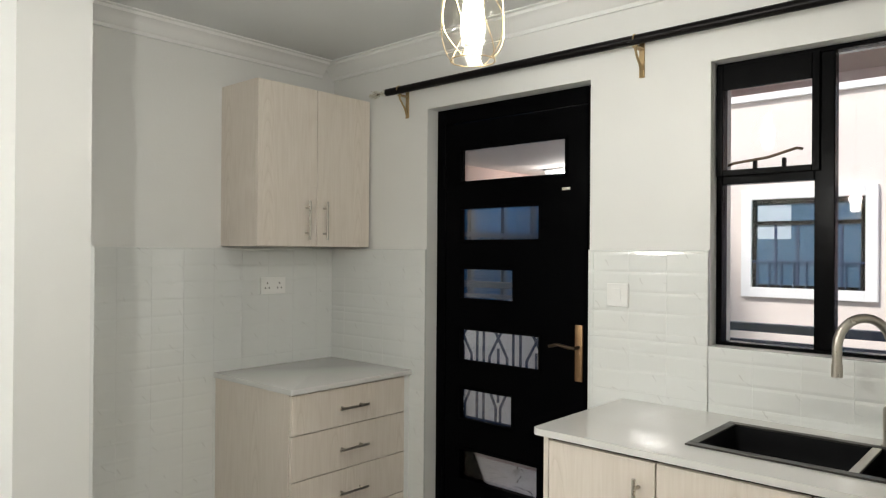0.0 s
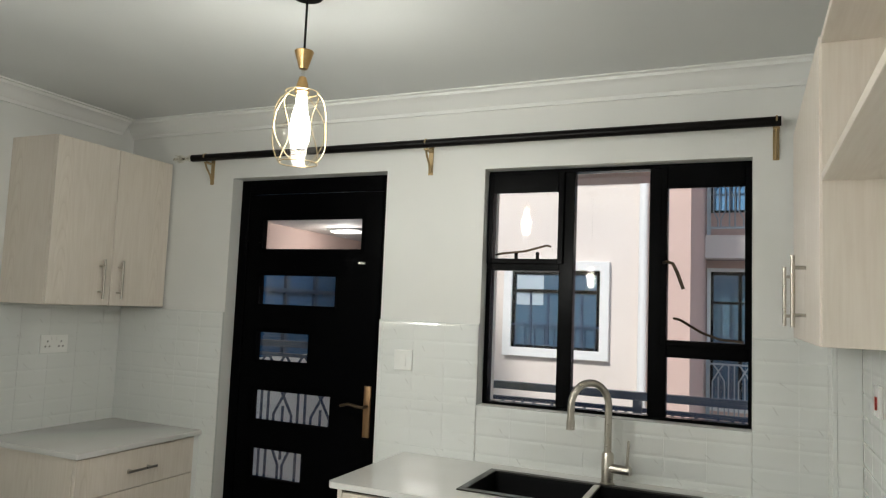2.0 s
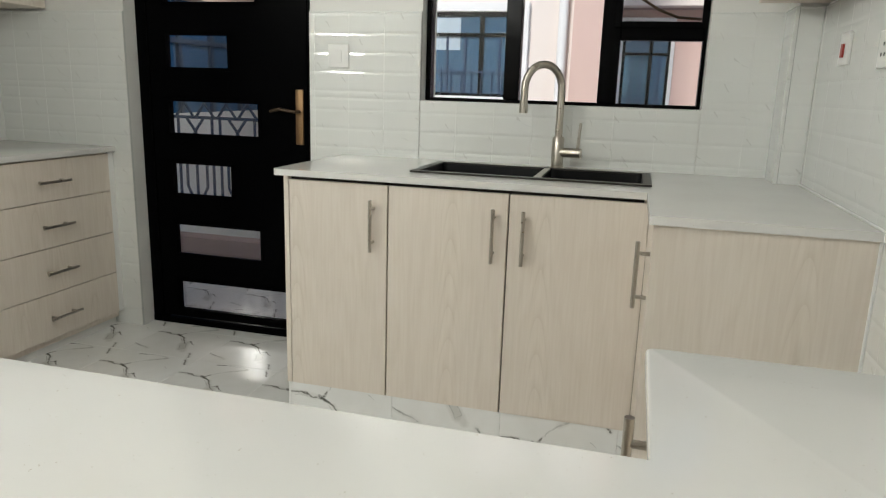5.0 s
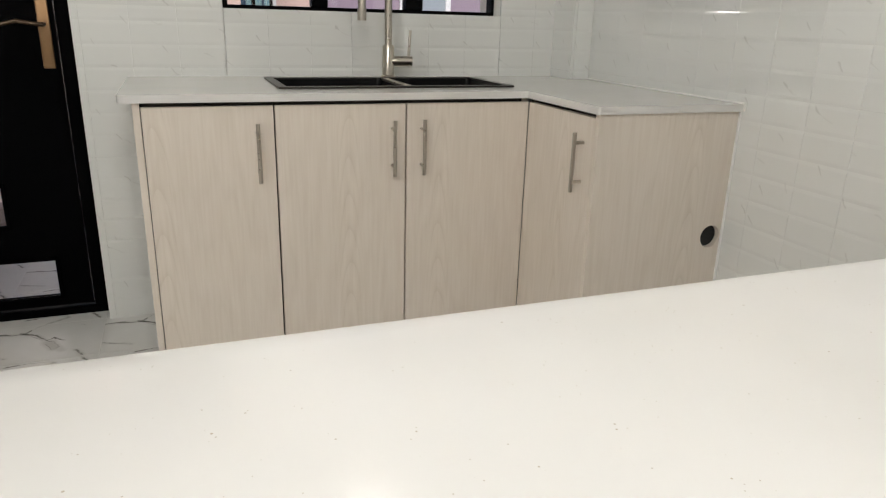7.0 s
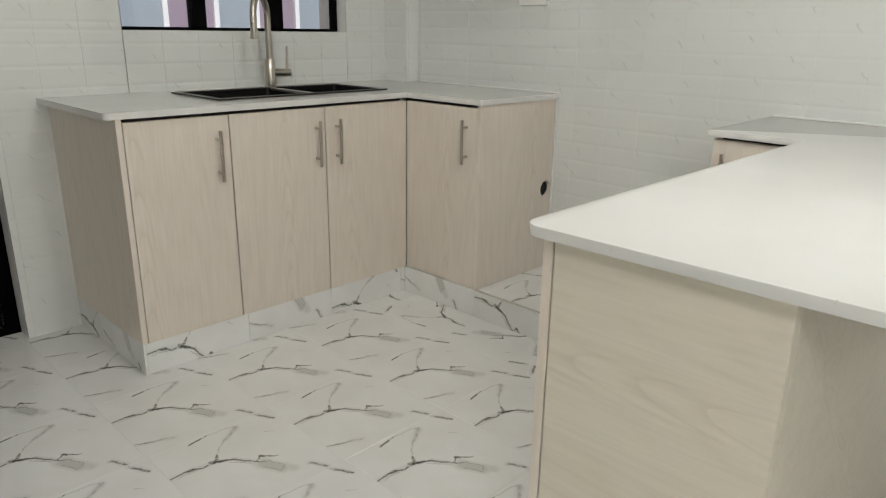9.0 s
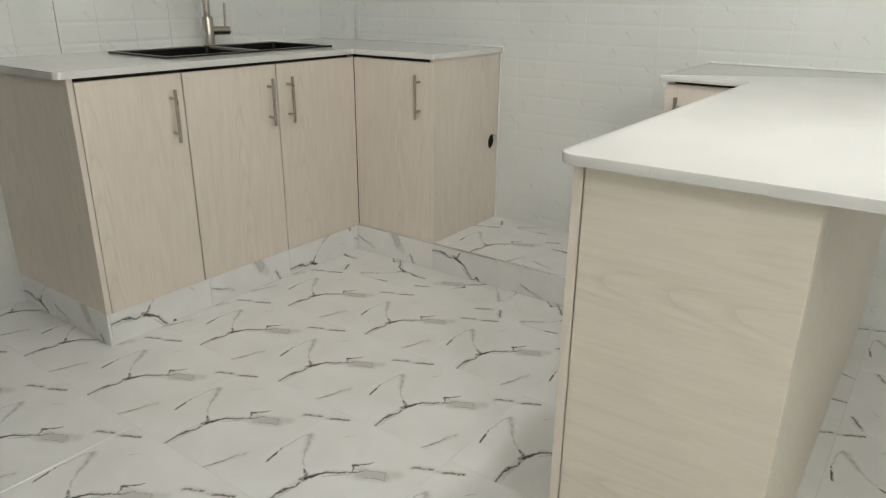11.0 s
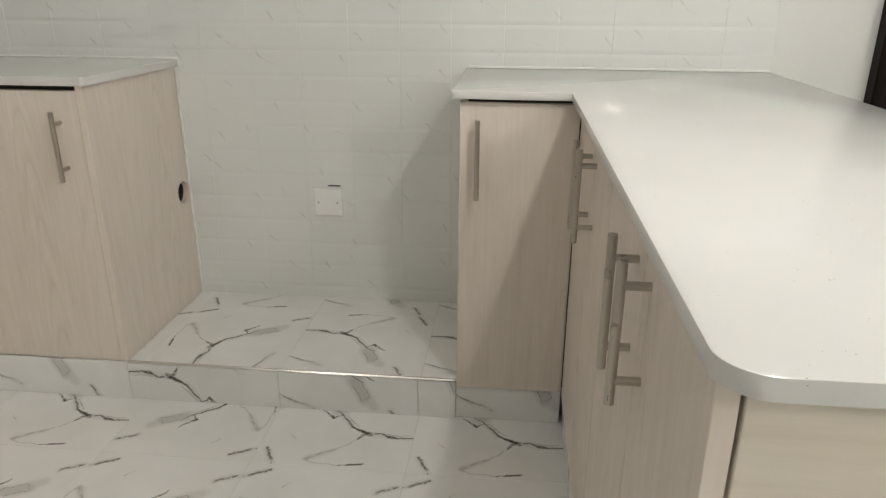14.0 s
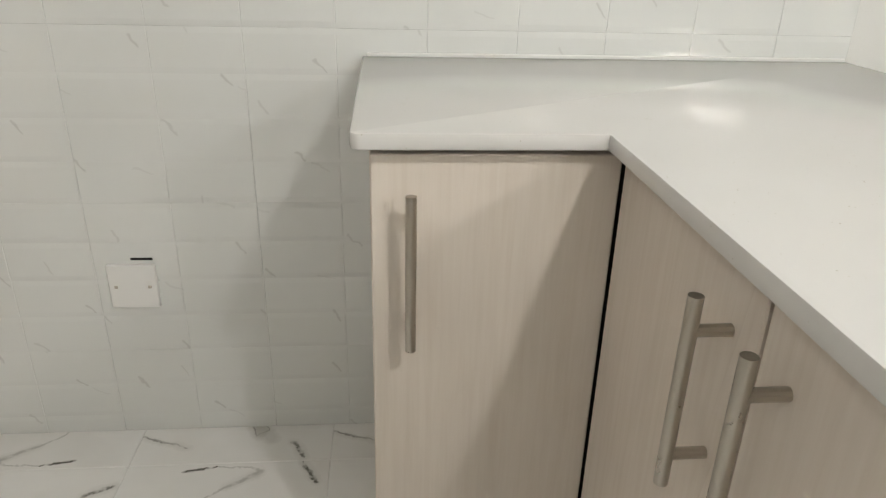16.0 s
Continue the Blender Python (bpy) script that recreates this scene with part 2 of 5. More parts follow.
def quartz(name):
    m = mat(name, (0.86, 0.865, 0.86), 0.14)
    n, l, b = nodes_of(m)
    geo = n.new("ShaderNodeTexCoord").outputs["Object"]
    v = n.new("ShaderNodeTexVoronoi")
    v.inputs["Scale"].default_value = 210
    l.new(geo, v.inputs["Vector"])
    pick = noise_node(n, l, 70, 2, geo)
    r = ramp(n, l, mth(n, l, "ADD", v.outputs["Distance"], mth(n, l, "MULTIPLY", pick.outputs["Fac"], 0.9)),
             ((0.40, (0.48, 0.44, 0.37)), (0.455, (0.715, 0.708, 0.688))))
    cl = noise_node(n, l, 4, 2, geo)
    rc = ramp(n, l, cl.outputs["Fac"], ((0.3, (0.95, 0.95, 0.94)), (0.7, (1, 1, 1))))
    l.new(mix(n, l, 1.0, r.outputs[0], rc.outputs[0], "MULTIPLY"), b.inputs["Base Color"])
    return m


def glass(name, tint=(1, 1, 1), ior=1.5):
    m = bpy.data.materials.new(name)
    m.use_nodes = True
    n, l = m.node_tree.nodes, m.node_tree.links
    n.remove(n["Principled BSDF"])
    tr = n.new("ShaderNodeBsdfTransparent")
    tr.inputs["Color"].default_value = (*tint, 1)
    gl = n.new("ShaderNodeBsdfGlossy")
    gl.inputs["Roughness"].default_value = 0.01
    fr = n.new("ShaderNodeFresnel")
    fr.inputs["IOR"].default_value = ior
    mx = n.new("ShaderNodeMixShader")
    if ior > 1.3:
        l.new(fr.outputs[0], mx.inputs[0])
    else:
        mx.inputs[0].default_value = 0.07
    l.new(tr.outputs[0], mx.inputs[1])
    l.new(gl.outputs[0], mx.inputs[2])
    l.new(mx.outputs[0], n["Material Output"].inputs["Surface"])
    return m


def glow(name, color, strength):
    m = mat(name, color, 0.4)
    b = m.node_tree.nodes["Principled BSDF"]
    b.inputs["Emission Color"].default_value = (*color, 1)
    b.inputs["Emission Strength"].default_value = strength
    return m


def black_paint(name, gloss=0.06):
    m = mat(name, (0.0015, 0.0015, 0.0018), 0.22)
    n, l, b = nodes_of(m)
    geo = n.new("ShaderNodeTexCoord").outputs["Object"]
    b.inputs["Specular IOR Level"].default_value = gloss
    t = noise_node(n, l, 24, 4, geo)
    l.new(mth(n, l, "MULTIPLY_ADD", t.outputs["Fac"], 0.2, 0.12), b.inputs["Roughness"])
    bump(n, l, b, t.outputs["Fac"], 0.25, 0.002)
    return m


M_WALL = plaster("wall_paint", (0.77, 0.77, 0.745), 0.45)
M_CEIL = plaster("ceiling_paint", (0.70, 0.71, 0.70), 0.6)
M_CORN = plaster("cornice_paint", (0.82, 0.82, 0.80), 0.5, 0.015)
M_BOARD = board("pale_laminate", (0.76, 0.69, 0.612), (0.715, 0.64, 0.557))
M_BOARD_X = board("pale_laminate_flat", (0.76, 0.69, 0.612), (0.715, 0.64, 0.557), along="Y")
M_PANEL = board("pale_oak_panel", (0.735, 0.675, 0.575), (0.69, 0.63, 0.53), along="Y")
# near-black colour stands in for the shade in gaps round cabinet doors
M_GAPSHADE = mat("door_gap_shade", (0.03, 0.025, 0.02), 0.7)
M_TOP = quartz("white_quartz")
M_FLOOR = marble_tile("marble_tile")
M_GROUT = plaster("tile_grout", (0.72, 0.71, 0.68), 0.8)
M_GLAZE = wall_glaze("white_wall_tile")
M_BLACK = black_paint("black_gloss_paint")
M_DOORBLACK = black_paint("black_satin_paint", 0.02)
M_STEEL = brushed("brushed_nickel", (0.50, 0.465, 0.41), 0.28, (1, 1, 1))
M_ALU = brushed("aluminium_trim", (0.75, 0.73, 0.70), 0.25, (60, 1, 1))
M_GOLD = brushed("satin_gold", (0.50, 0.33, 0.15), 0.32)
M_BRASS = brushed("aged_brass", (0.42, 0.31, 0.17), 0.35)
M_PLATE = brushed("dark_brass", (0.26, 0.16, 0.085), 0.4)
M_BRONZE = brushed("dark_bronze", (0.09, 0.065, 0.045), 0.4)
M_CAGE = brushed("pale_gold_wire", (0.72, 0.58, 0.36), 0.3)
M_WHITE = mat("white_plastic", (0.82, 0.82, 0.80), 0.3)
M_RED = mat("red_plastic", (0.35, 0.03, 0.02), 0.3)
M_SINK = mat("black_sink", (0.004, 0.004, 0.0045), 0.3)
M_SINK.node_tree.nodes["Principled BSDF"].inputs["Specular IOR Level"].default_value = 0.15
M_RIM = brushed("gunmetal_rim", (0.07, 0.066, 0.06), 0.4)
M_CAULK = plaster("white_caulk", (0.85, 0.85, 0.83), 0.4)
# flat near-black that stands in for the shade inside holes and gaps
M_HOLESHADE = mat("hole_shade", (0.008, 0.008, 0.008), 0.8)
M_GLASS = glass("clear_glass")
M_BLUEGLASS = mat("blue_reflective_glass", (0.15, 0.31, 0.50), 0.05, 0.7)
M_DEEPBLUE = mat("deep_blue_glass", (0.035, 0.12, 0.28), 0.06, 0.25)
M_BULB = glow("lit_bulb", (1.0, 0.94, 0.82), 30.0)
M_SKYPATCH = plaster("pale_sky_patch", (0.42, 0.52, 0.60), 0.7)
M_TUBE = glow("lit_diffuser", (1.0, 0.97, 0.93), 1.6)
M_CRYSTAL = glass("shade_glass", (0.97, 0.96, 0.93), 1.22)
M_ROD = mat("black_rod", (0.004, 0.003, 0.003), 0.3)
M_ROD.node_tree.nodes["Principled BSDF"].inputs["Specular IOR Level"].default_value = 0.15
M_PINK = plaster("pink_render", (0.66, 0.48, 0.43), 0.8)
M_CREAM = plaster("cream_render", (0.80, 0.725, 0.68), 0.8)
M_MAUVE = plaster("mauve_render", (0.36, 0.26, 0.25), 0.8)
M_VIOLETSHADE = plaster("shaded_violet_render", (0.30, 0.235, 0.30), 0.8)
M_WFRAME = plaster("white_surround", (0.84, 0.85, 0.86), 0.6)
M_RAILBLUE = mat("dark_blue_steel", (0.025, 0.05, 0.11), 0.35, 0.2)
M_RAILGREY = mat("grey_steel", (0.35, 0.40, 0.45), 0.4, 0.3)
M_DARKDOOR = board("dark_stained_door", (0.014, 0.009, 0.007), (0.006, 0.004, 0.004), 0.4)
M_DARKDOOR.node_tree.nodes["Principled BSDF"].inputs["Specular IOR Level"].default_value = 0.08
M_STREET = plaster("street_concrete", (0.32, 0.31, 0.30), 0.9)

# ---- building helpers ----
ORIGIN = {}


def box(bm, x0, x1, y0, y1, z0, z1, bevel=0.0, seg=1):
    t = bmesh.new()
    bmesh.ops.create_cube(t, size=1)
    for v in t.verts:
        v.co = Vector(((x0 + x1) / 2 + v.co.x * (x1 - x0), (y0 + y1) / 2 + v.co.y * (y1 - y0), (z0 + z1) / 2 + v.co.z * (z1 - z0)))
    if bevel:
        bmesh.ops.bevel(t, geom=list(t.edges), offset=bevel, segments=seg, affect="EDGES", profile=0.5)
    merge(bm, t)
    return bm


def merge(bm, t):
    me = bpy.data.meshes.new("tmp")
    t.to_mesh(me)
    t.free()
    bm.from_mesh(me)
    bpy.data.meshes.remove(me)


def B(*dims, bevel=0.0, seg=1):
    """A bmesh of one or more boxes, each x0, x1, y0, y1, z0, z1."""
    bm = bmesh.new()
    for d in dims:
        box(bm, *d, bevel=bevel, seg=seg)
    return bm


def rod(bm, a, b, r, seg=12, r2=None):
    a, b = Vector(a), Vector(b)
    t = bmesh.new()
    bmesh.ops.create_cone(t, cap_ends=True, segments=seg, radius1=r, radius2=r if r2 is None else r2, depth=(b - a).length)
    m = Matrix.Translation((a + b) / 2) @ (b - a).to_track_quat("Z", "Y").to_matrix().to_4x4()
    bmesh.ops.transform(t, matrix=m, verts=t.verts)
    merge(bm, t)
    return bm


def tube(bm, pts, r, seg=10):
    """A bent round bar through points, with mitred rings."""
    pts = [Vector(p) for p in pts]
    rings, up = [], None
    for i, p in enumerate(pts):
        d = (pts[min(i + 1, len(pts) - 1)] - pts[max(i - 1, 0)]).normalized()
        side = d.cross(up) if up is not None else d.orthogonal()
        if up is None:
            up = side.cross(d).normalized()
        side = d.cross(up).normalized()
        up = side.cross(d).normalized()
        rings.append([bm.verts.new(p + r * (math.cos(2 * math.pi * k / seg) * side + math.sin(2 * math.pi * k / seg) * up)) for k in range(seg)])
    for a, b in zip(rings, rings[1:]):
        for k in range(seg):
            bm.faces.new((a[k], a[(k + 1) % seg], b[(k + 1) % seg], b[k]))
    bm.faces.new(list(reversed(rings[0])))
    bm.faces.new(rings[-1])
    return bm


def lathe(bm, profile, at, seg=24):
    """A turned shape from (radius, height) pairs round a vertical axis."""
    rings = [[bm.verts.new((at[0] + r * math.cos(2 * math.pi * k / seg), at[1] + r * math.sin(2 * math.pi * k / seg), at[2] + z)) for k in range(seg)]
             for r, z in profile]
    for a, b in zip(rings, rings[1:]):
        for k in range(seg):
            bm.faces.new((a[k], a[(k + 1) % seg], b[(k + 1) % seg], b[k]))
    return bm


def slab(bm, outline, z0, z1, bevel=0.0):
    """A flat slab with any outline, with its upper and lower edges eased."""
    t = bmesh.new()
    lo = [t.verts.new((x, y, z0)) for x, y in outline]
    hi = [t.verts.new((x, y, z1)) for x, y in outline]
    t.faces.new(list(reversed(lo)))
    t.faces.new(hi)
    k = len(outline)
    for i in range(k):
        t.faces.new((lo[i], lo[(i + 1) % k], hi[(i + 1) % k], hi[i]))
    bmesh.ops.recalc_face_normals(t, faces=t.faces)
    if bevel:
        t.edges.ensure_lookup_table()
        flat = [e for e in t.edges if abs(e.verts[0].co.z - e.verts[1].co.z) < 1e-6]
        bmesh.ops.bevel(t, geom=flat, offset=bevel, segments=2, affect="EDGES", profile=0.5)
    merge(bm, t)
    return bm


def rounded(corners, arc=8):
    """An outline from corners x, y, radius."""
    out, k = [], len(corners)
    for i, (x, y, r) in enumerate(corners):
        if not r:
            out.append((x, y))
            continue
        p, a, b = Vector((x, y)), Vector(corners[i - 1][:2]), Vector(corners[(i + 1) % k][:2])
        da, db = (a - p).normalized(), (b - p).normalized()
        s, e, c = p + da * r, p + db * r, p + (da + db) * r
        for j in range(arc + 1):
            w = math.radians(90 * j / arc)
            out.append(tuple(c - db * r * math.cos(w) - da * r * math.sin(w)))
    return out


def finish(ob, bm, material, origin, smooth):
    bmesh.ops.translate(bm, verts=bm.verts, vec=-Vector(origin))
    bmesh.ops.recalc_face_normals(bm, faces=bm.faces)
    bm.to_mesh(ob.data)
    bm.free()
    if smooth:
        for p in ob.data.polygons:
            p.use_smooth = True
        ob.data.set_sharp_from_angle(angle=radians(35))
    ob.data.materials.append(material)
    ORIGIN[ob] = Vector(origin)


def part(name, bm, material, parent, label="", smooth=True):
    ob = new(name, bpy.data.meshes.new(name))
    finish(ob, bm, material, ORIGIN[parent], smooth)
    ob.parent = parent
    if label:
        tagged(ob, label)
    return ob


def thing(name, at, label, category, group=""):
    ob = new(name)
    ob.location = at
    ORIGIN[ob] = Vector(at)
    return tagged(ob, label, category, group)


def solid(name, bm, material, label, category, group="", at=(0, 0, 0), smooth=True):
    ob = new(name, bpy.data.meshes.new(name))
    finish(ob, bm, material, at, smooth)
    ob.location = at
    return tagged(ob, label, category, group)


def structure(name, bm, material, label, category, smooth=False):
    ob = solid(name, bm, material, label, category, smooth=smooth)
    return tagged(ob, kind="structure")


# ---- large structure ----
DOOR_L, DOOR_R, DOOR_T = -0.873, 0.012, 2.107
WIN_L, WIN_R, WIN_B, WIN_T = 0.487, 1.536, 1.098, 2.096
SOUTH, WEST = -6.0, -3.6

wall_north = structure("wall_north", B((WX - 0.2, DOOR_L, 0, 0.2, -0.1, CEIL), (DOOR_L, DOOR_R, 0, 0.2, DOOR_T, CEIL),
                       (DOOR_R, WIN_L, 0, 0.2, -0.1, CEIL), (WIN_L, WIN_R, 0, 0.2, -0.1, WIN_B), (WIN_L, WIN_R, 0, 0.2, WIN_T, CEIL),
                       (WIN_R, EX + 0.2, 0, 0.2, -0.1, CEIL)), M_WALL, "off-white painted kitchen wall with white tiles below", "wall")
wall_east = structure("wall_east", B((EX, EX + 0.2, SOUTH, 0, -0.1, CEIL)), M_WALL, "off-white wall lined with white brick-relief tiles", "wall")
wall_west = structure("wall_west", B((WX - 0.2, WX, -1.52, 0, -0.1, CEIL)), M_WALL, "off-white painted wall with glossy white tiles below", "wall")
wall_pier = structure("wall_pier", B((WEST, -0.94, -1.74, -1.52, -0.1, CEIL)), M_WALL, "plain off-white painted end of a partition wall", "wall")
wall_dining_west = structure("wall_dining_west", B((WEST - 0.2, WEST, SOUTH, -1.52, -0.1, CEIL)), M_WALL, "plain off-white painted wall", "wall")
wall_south = structure("wall_south", B((WEST - 0.2, EX + 0.2, SOUTH - 0.2, SOUTH, -0.1, CEIL)), M_WALL, "plain off-white painted wall", "wall")
column = structure("column", B((1.785, EX, -0.160, 0, 0, CEIL)), M_WALL, "boxed corner column tiled in white", "column")
ceiling = structure("ceiling", B((WEST - 0.2, EX + 0.2, SOUTH - 0.2, 0.2, CEIL, CEIL + 0.18)), M_CEIL, "plain off-white plastered ceiling", "ceiling")
floor = structure("floor", B((WEST - 0.2, EX + 0.2, SOUTH - 0.2, 0.2, -0.2, -0.006)), M_GROUT, "white marble-look floor tiles with grey veins", "floor")


def cornice(name, a, b, inward):
    """A stepped plaster moulding from a to b under the ceiling; inward points into the room."""
    a, b, inward = Vector((*a, 0)), Vector((*b, 0)), Vector((*inward, 0))
    prof = [(0.0, CEIL - 0.085), (0.012, CEIL - 0.085), (0.014, CEIL - 0.070), (0.026, CEIL - 0.064), (0.040, CEIL - 0.040),
            (0.062, CEIL - 0.022), (0.070, CEIL - 0.020), (0.072, CEIL - 0.008), (0.088, CEIL - 0.006), (0.088, CEIL), (0.0, CEIL)]
    bm = bmesh.new()
    rings = []
    for p in (a, b):
        rings.append([bm.verts.new(p + inward * o + Vector((0, 0, z))) for o, z in prof])
    k = len(prof)
    for i in range(k):
        bm.faces.new((rings[0][i], rings[0][(i + 1) % k], rings[1][(i + 1) % k], rings[1][i]))
    for r in rings:
        bm.faces.new(r)
    return structure(name, bm, M_CORN, "white moulded plaster cornice", "cornice", smooth=True)


cornice("cornice_north", (WX, 0), (1.785, 0), (0, -1))
cornice("cornice_west", (WX, -1.52), (WX, -0.088), (1, 0))
cornice("cornice_east", (EX, -6.0), (EX, -0.160), (-1, 0))

# corridor outside the back door
corridor = structure("corridor_floor", B((-6, 6, 0.2, 1.42, -0.25, -0.036)), M_GROUT, "white marble-look tiles of an open corridor", "floor")
corridor_ceiling = structure("corridor_ceiling", B((-6, 6, 0.2, 1.55, 2.52, 2.7)), M_CREAM, "cream plastered underside of the corridor slab", "ceiling")
corridor_beam = structure("corridor_beam", B((-6, 6, 1.33, 1.55, 2.30, 2.519)), M_PINK, "pink rendered edge beam over the corridor", "beam")
kerb = structure("corridor_kerb", B((-6, 6, 1.42, 1.56, -0.25, 0.09)), M_MAUVE, "mauve rendered kerb along the corridor edge", "kerb")
ground = structure("ground", B((-400, 400, -400, 400, -3.3, -3.1)), M_STREET, "grey concrete yard below the corridor", "ground")

# ---- cabinets ----


def bar_handle(a, b, out, parent, r=0.006):
    """A T-bar pull from a to b, standing off along the vector out."""
    a, b, out = Vector(a), Vector(b), Vector(out)
    bm = rod(bmesh.new(), a + out, b + out, r)
    d = (b - a)
    for f in (0.17, 0.83):
        rod(bm, a + d * f, a + d * f + out, r * 0.85, 10)
    return part("handle", bm, M_STEEL, parent, "brushed nickel bar handle")


def base_unit(at, label, body, doors, group="fitted base cabinets"):
    ob = thing("base_cabinet", at, label, "cabinet", group)
    for piece in body:
        side = piece[1] - piece[0] < 0.03
        # carcass bodies carry the gap shade as colour; only thin sides are laminate
        part("side_panel" if side else "carcass", B(piece, bevel=0.001), M_BOARD if side else M_GAPSHADE, ob, "" if side else "carcass coloured near-black as shade behind the doors")
    for d, handle in doors:
        leaf = part("door", B(d, bevel=0.0015), M_BOARD, ob)
        if handle:
            bar_handle(*handle, leaf)
    return ob


FRONT, DT, PZ = -0.600, 0.018, 0.112   # door face, door thickness, plinth height
g = 0.0024
# run under the window
base_unit((0.18, 0, 0), "pale wood-grain base cabinet with one door beside the sink",
          [(0.198, 0.216, FRONT, -0.012, PZ, 0.8485), (0.216, 0.568, FRONT + 0.02, -0.012, PZ, 0.8485)],
          [((0.216 + g, 0.568 - g, FRONT - 0.001, FRONT + DT, PZ, 0.836), ((0.518, FRONT, 0.62), (0.518, FRONT, 0.79), (0, -0.032, 0)))])
base_unit((0.98, 0, 0), "pale wood-grain double-door sink cabinet under the worktop",
          [(0.570, 1.380, FRONT + 0.02, -0.012, PZ, 0.66), (0.570, 0.60, FRONT + 0.02, -0.012, 0.66, 0.8485), (1.36, 1.380, FRONT + 0.02, -0.012, 0.66, 0.8485), (0.60, 1.36, FRONT + 0.02, FRONT + 0.038, 0.66, 0.8485)],
          [((0.568 + g, 0.962 - g, FRONT - 0.001, FRONT + DT, PZ, 0.836), ((0.918, FRONT, 0.62), (0.918, FRONT, 0.79), (0, -0.032, 0))),
           ((0.962 + g, 1.3765, FRONT - 0.001, FRONT + DT, PZ, 0.836), ((1.012, FRONT, 0.62), (1.012, FRONT, 0.79), (0, -0.032, 0)))])
RX = 1.378
cab = base_unit((1.67, -0.8, 0), "pale wood-grain corner base cabinet with a cable hole in its side",
                [(RX + 0.02, EX - 0.014, -0.996, FRONT + 0.022, PZ, 0.8485)],
                [((RX - 0.001, RX + DT, -0.995, FRONT - 0.0022, PZ, 0.836), ((RX, -0.945, 0.62), (RX, -0.945, 0.79), (-0.032, 0, 0)))])


def panel_with_hole(x0, x1, z0, z1, y0, y1, cx, cz, r, seg=28):
    """A board standing across y with a round hole through it."""
    bm = bmesh.new()
    ring = [(cx + r * math.cos(2 * math.pi * k / seg), cz + r * math.sin(2 * math.pi * k / seg)) for k in range(seg)]

    def edge(px, pz):
        dx, dz = px - cx, pz - cz
        ts = [((x1 if dx > 0 else x0) - cx) / dx if abs(dx) > 1e-9 else 1e9, ((z1 if dz > 0 else z0) - cz) / dz if abs(dz) > 1e-9 else 1e9]
        t = min(ts)
        return cx + dx * t, cz + dz * t
    outer = [edge(*p) for p in ring]
    for cxx, czz in ((x0, z0), (x0, z1), (x1, z0), (x1, z1)):
        i = min(range(seg), key=lambda k: (outer[k][0] - cxx) ** 2 + (outer[k][1] - czz) ** 2)
        outer[i] = (cxx, czz)
    layers = []
    for y in (y0, y1):
        layers.append(([bm.verts.new((x, y, z)) for x, z in ring], [bm.verts.new((x, y, z)) for x, z in outer]))
    for k in range(seg):
        j = (k + 1) % seg
        for inn, out in layers:
            bm.faces.new((inn[k], inn[j], out[j], out[k]))
        bm.faces.new((layers[0][0][k], layers[0][0][j], layers[1][0][j], layers[1][0][k]))
        bm.faces.new((layers[0][1][k], layers[0][1][j], layers[1][1][j], layers[1][1][k]))
    return bm


part("side_panel", panel_with_hole(RX - 0.001, EX - 0.012, PZ, 0.8485, -1.014, -0.9965, 1.812, 0.468, 0.035), M_BOARD, cab)
# thin black sheet behind the hole gives the shade of its inside
part("cable_hole", B((1.77, 1.853, -0.9962, -0.9955, 0.43, 0.51)), M_HOLESHADE, cab, "black sheet as the shade inside the cable hole")

# cabinets of the peninsula
PF, PT = -2.183, H2 - 0.0190
base_unit((1.66, -2.05, 0), "narrow pale wood-grain cabinet at the end of the peninsula",
          [(1.388, EX - 0.014, PF - 0.02, -1.9305, 0.10, PT)],
          [((1.368, 1.386, PF + 0.001, -1.913, 0.098, PT - 0.008), ((1.368, -1.955, 0.612), (1.368, -1.955, 0.795), (-0.032, 0, 0)))])
end = thing("cabinet_end_panel", (1.62, -1.921, 0.1), "pale wood-grain end panel of the peninsula cabinet", "panel")
part("board", B((1.388, EX - 0.014, -1.930, -1.912, 0.10, PT), bevel=0.001), M_BOARD, end)
for x0, x1, xm in ((0.817, 1.364, 1.056), (0.226, 0.813, 0.521)):
    base_unit(((x0 + x1) / 2, -2.37, 0), "pale wood-grain double-door cabinet under the peninsula worktop",
              [(x0, x1, -2.510, PF - 0.019, 0.10, PT)],
              [((x0 + g, xm - g, PF - DT, PF, 0.095, PT - 0.007), ((xm - 0.040, PF, 0.632), (xm - 0.040, PF, 0.804), (0, 0.032, 0))),
               ((xm + g, x1 - g, PF - DT, PF, 0.095, PT - 0.007), ((xm + 0.040, PF, 0.632), (xm + 0.040, PF, 0.804), (0, 0.032, 0)))])
pen = thing("peninsula_cabinet", (0.21, -2.37, 0), "pale oak-grain end and back cladding of the peninsula", "cabinet", "fitted base cabinets")
part("end_panel", B((0.205, 0.2235, -2.531, -2.1905, 0.0, PT), bevel=0.001), M_PANEL, pen)
part("edge_strip", B((0.205, 0.2235, -2.1875, -2.170, 0.0, PT), bevel=0.001), M_BOARD, pen)
part("back_panel", B((0.2245, EX - 0.001, -2.531, -2.512, 0.0, PT), bevel=0.001), M_PANEL, pen)


def worktop(name, outline, label, z1=H, z0=H - 0.026):
    return solid(name, slab(bmesh.new(), outline, z0, z1, 0.003), M_TOP, label, "worktop", at=(0, 0, z0))


SK = (0.612, 1.368, -0.468, -0.132)   # sink cut-out


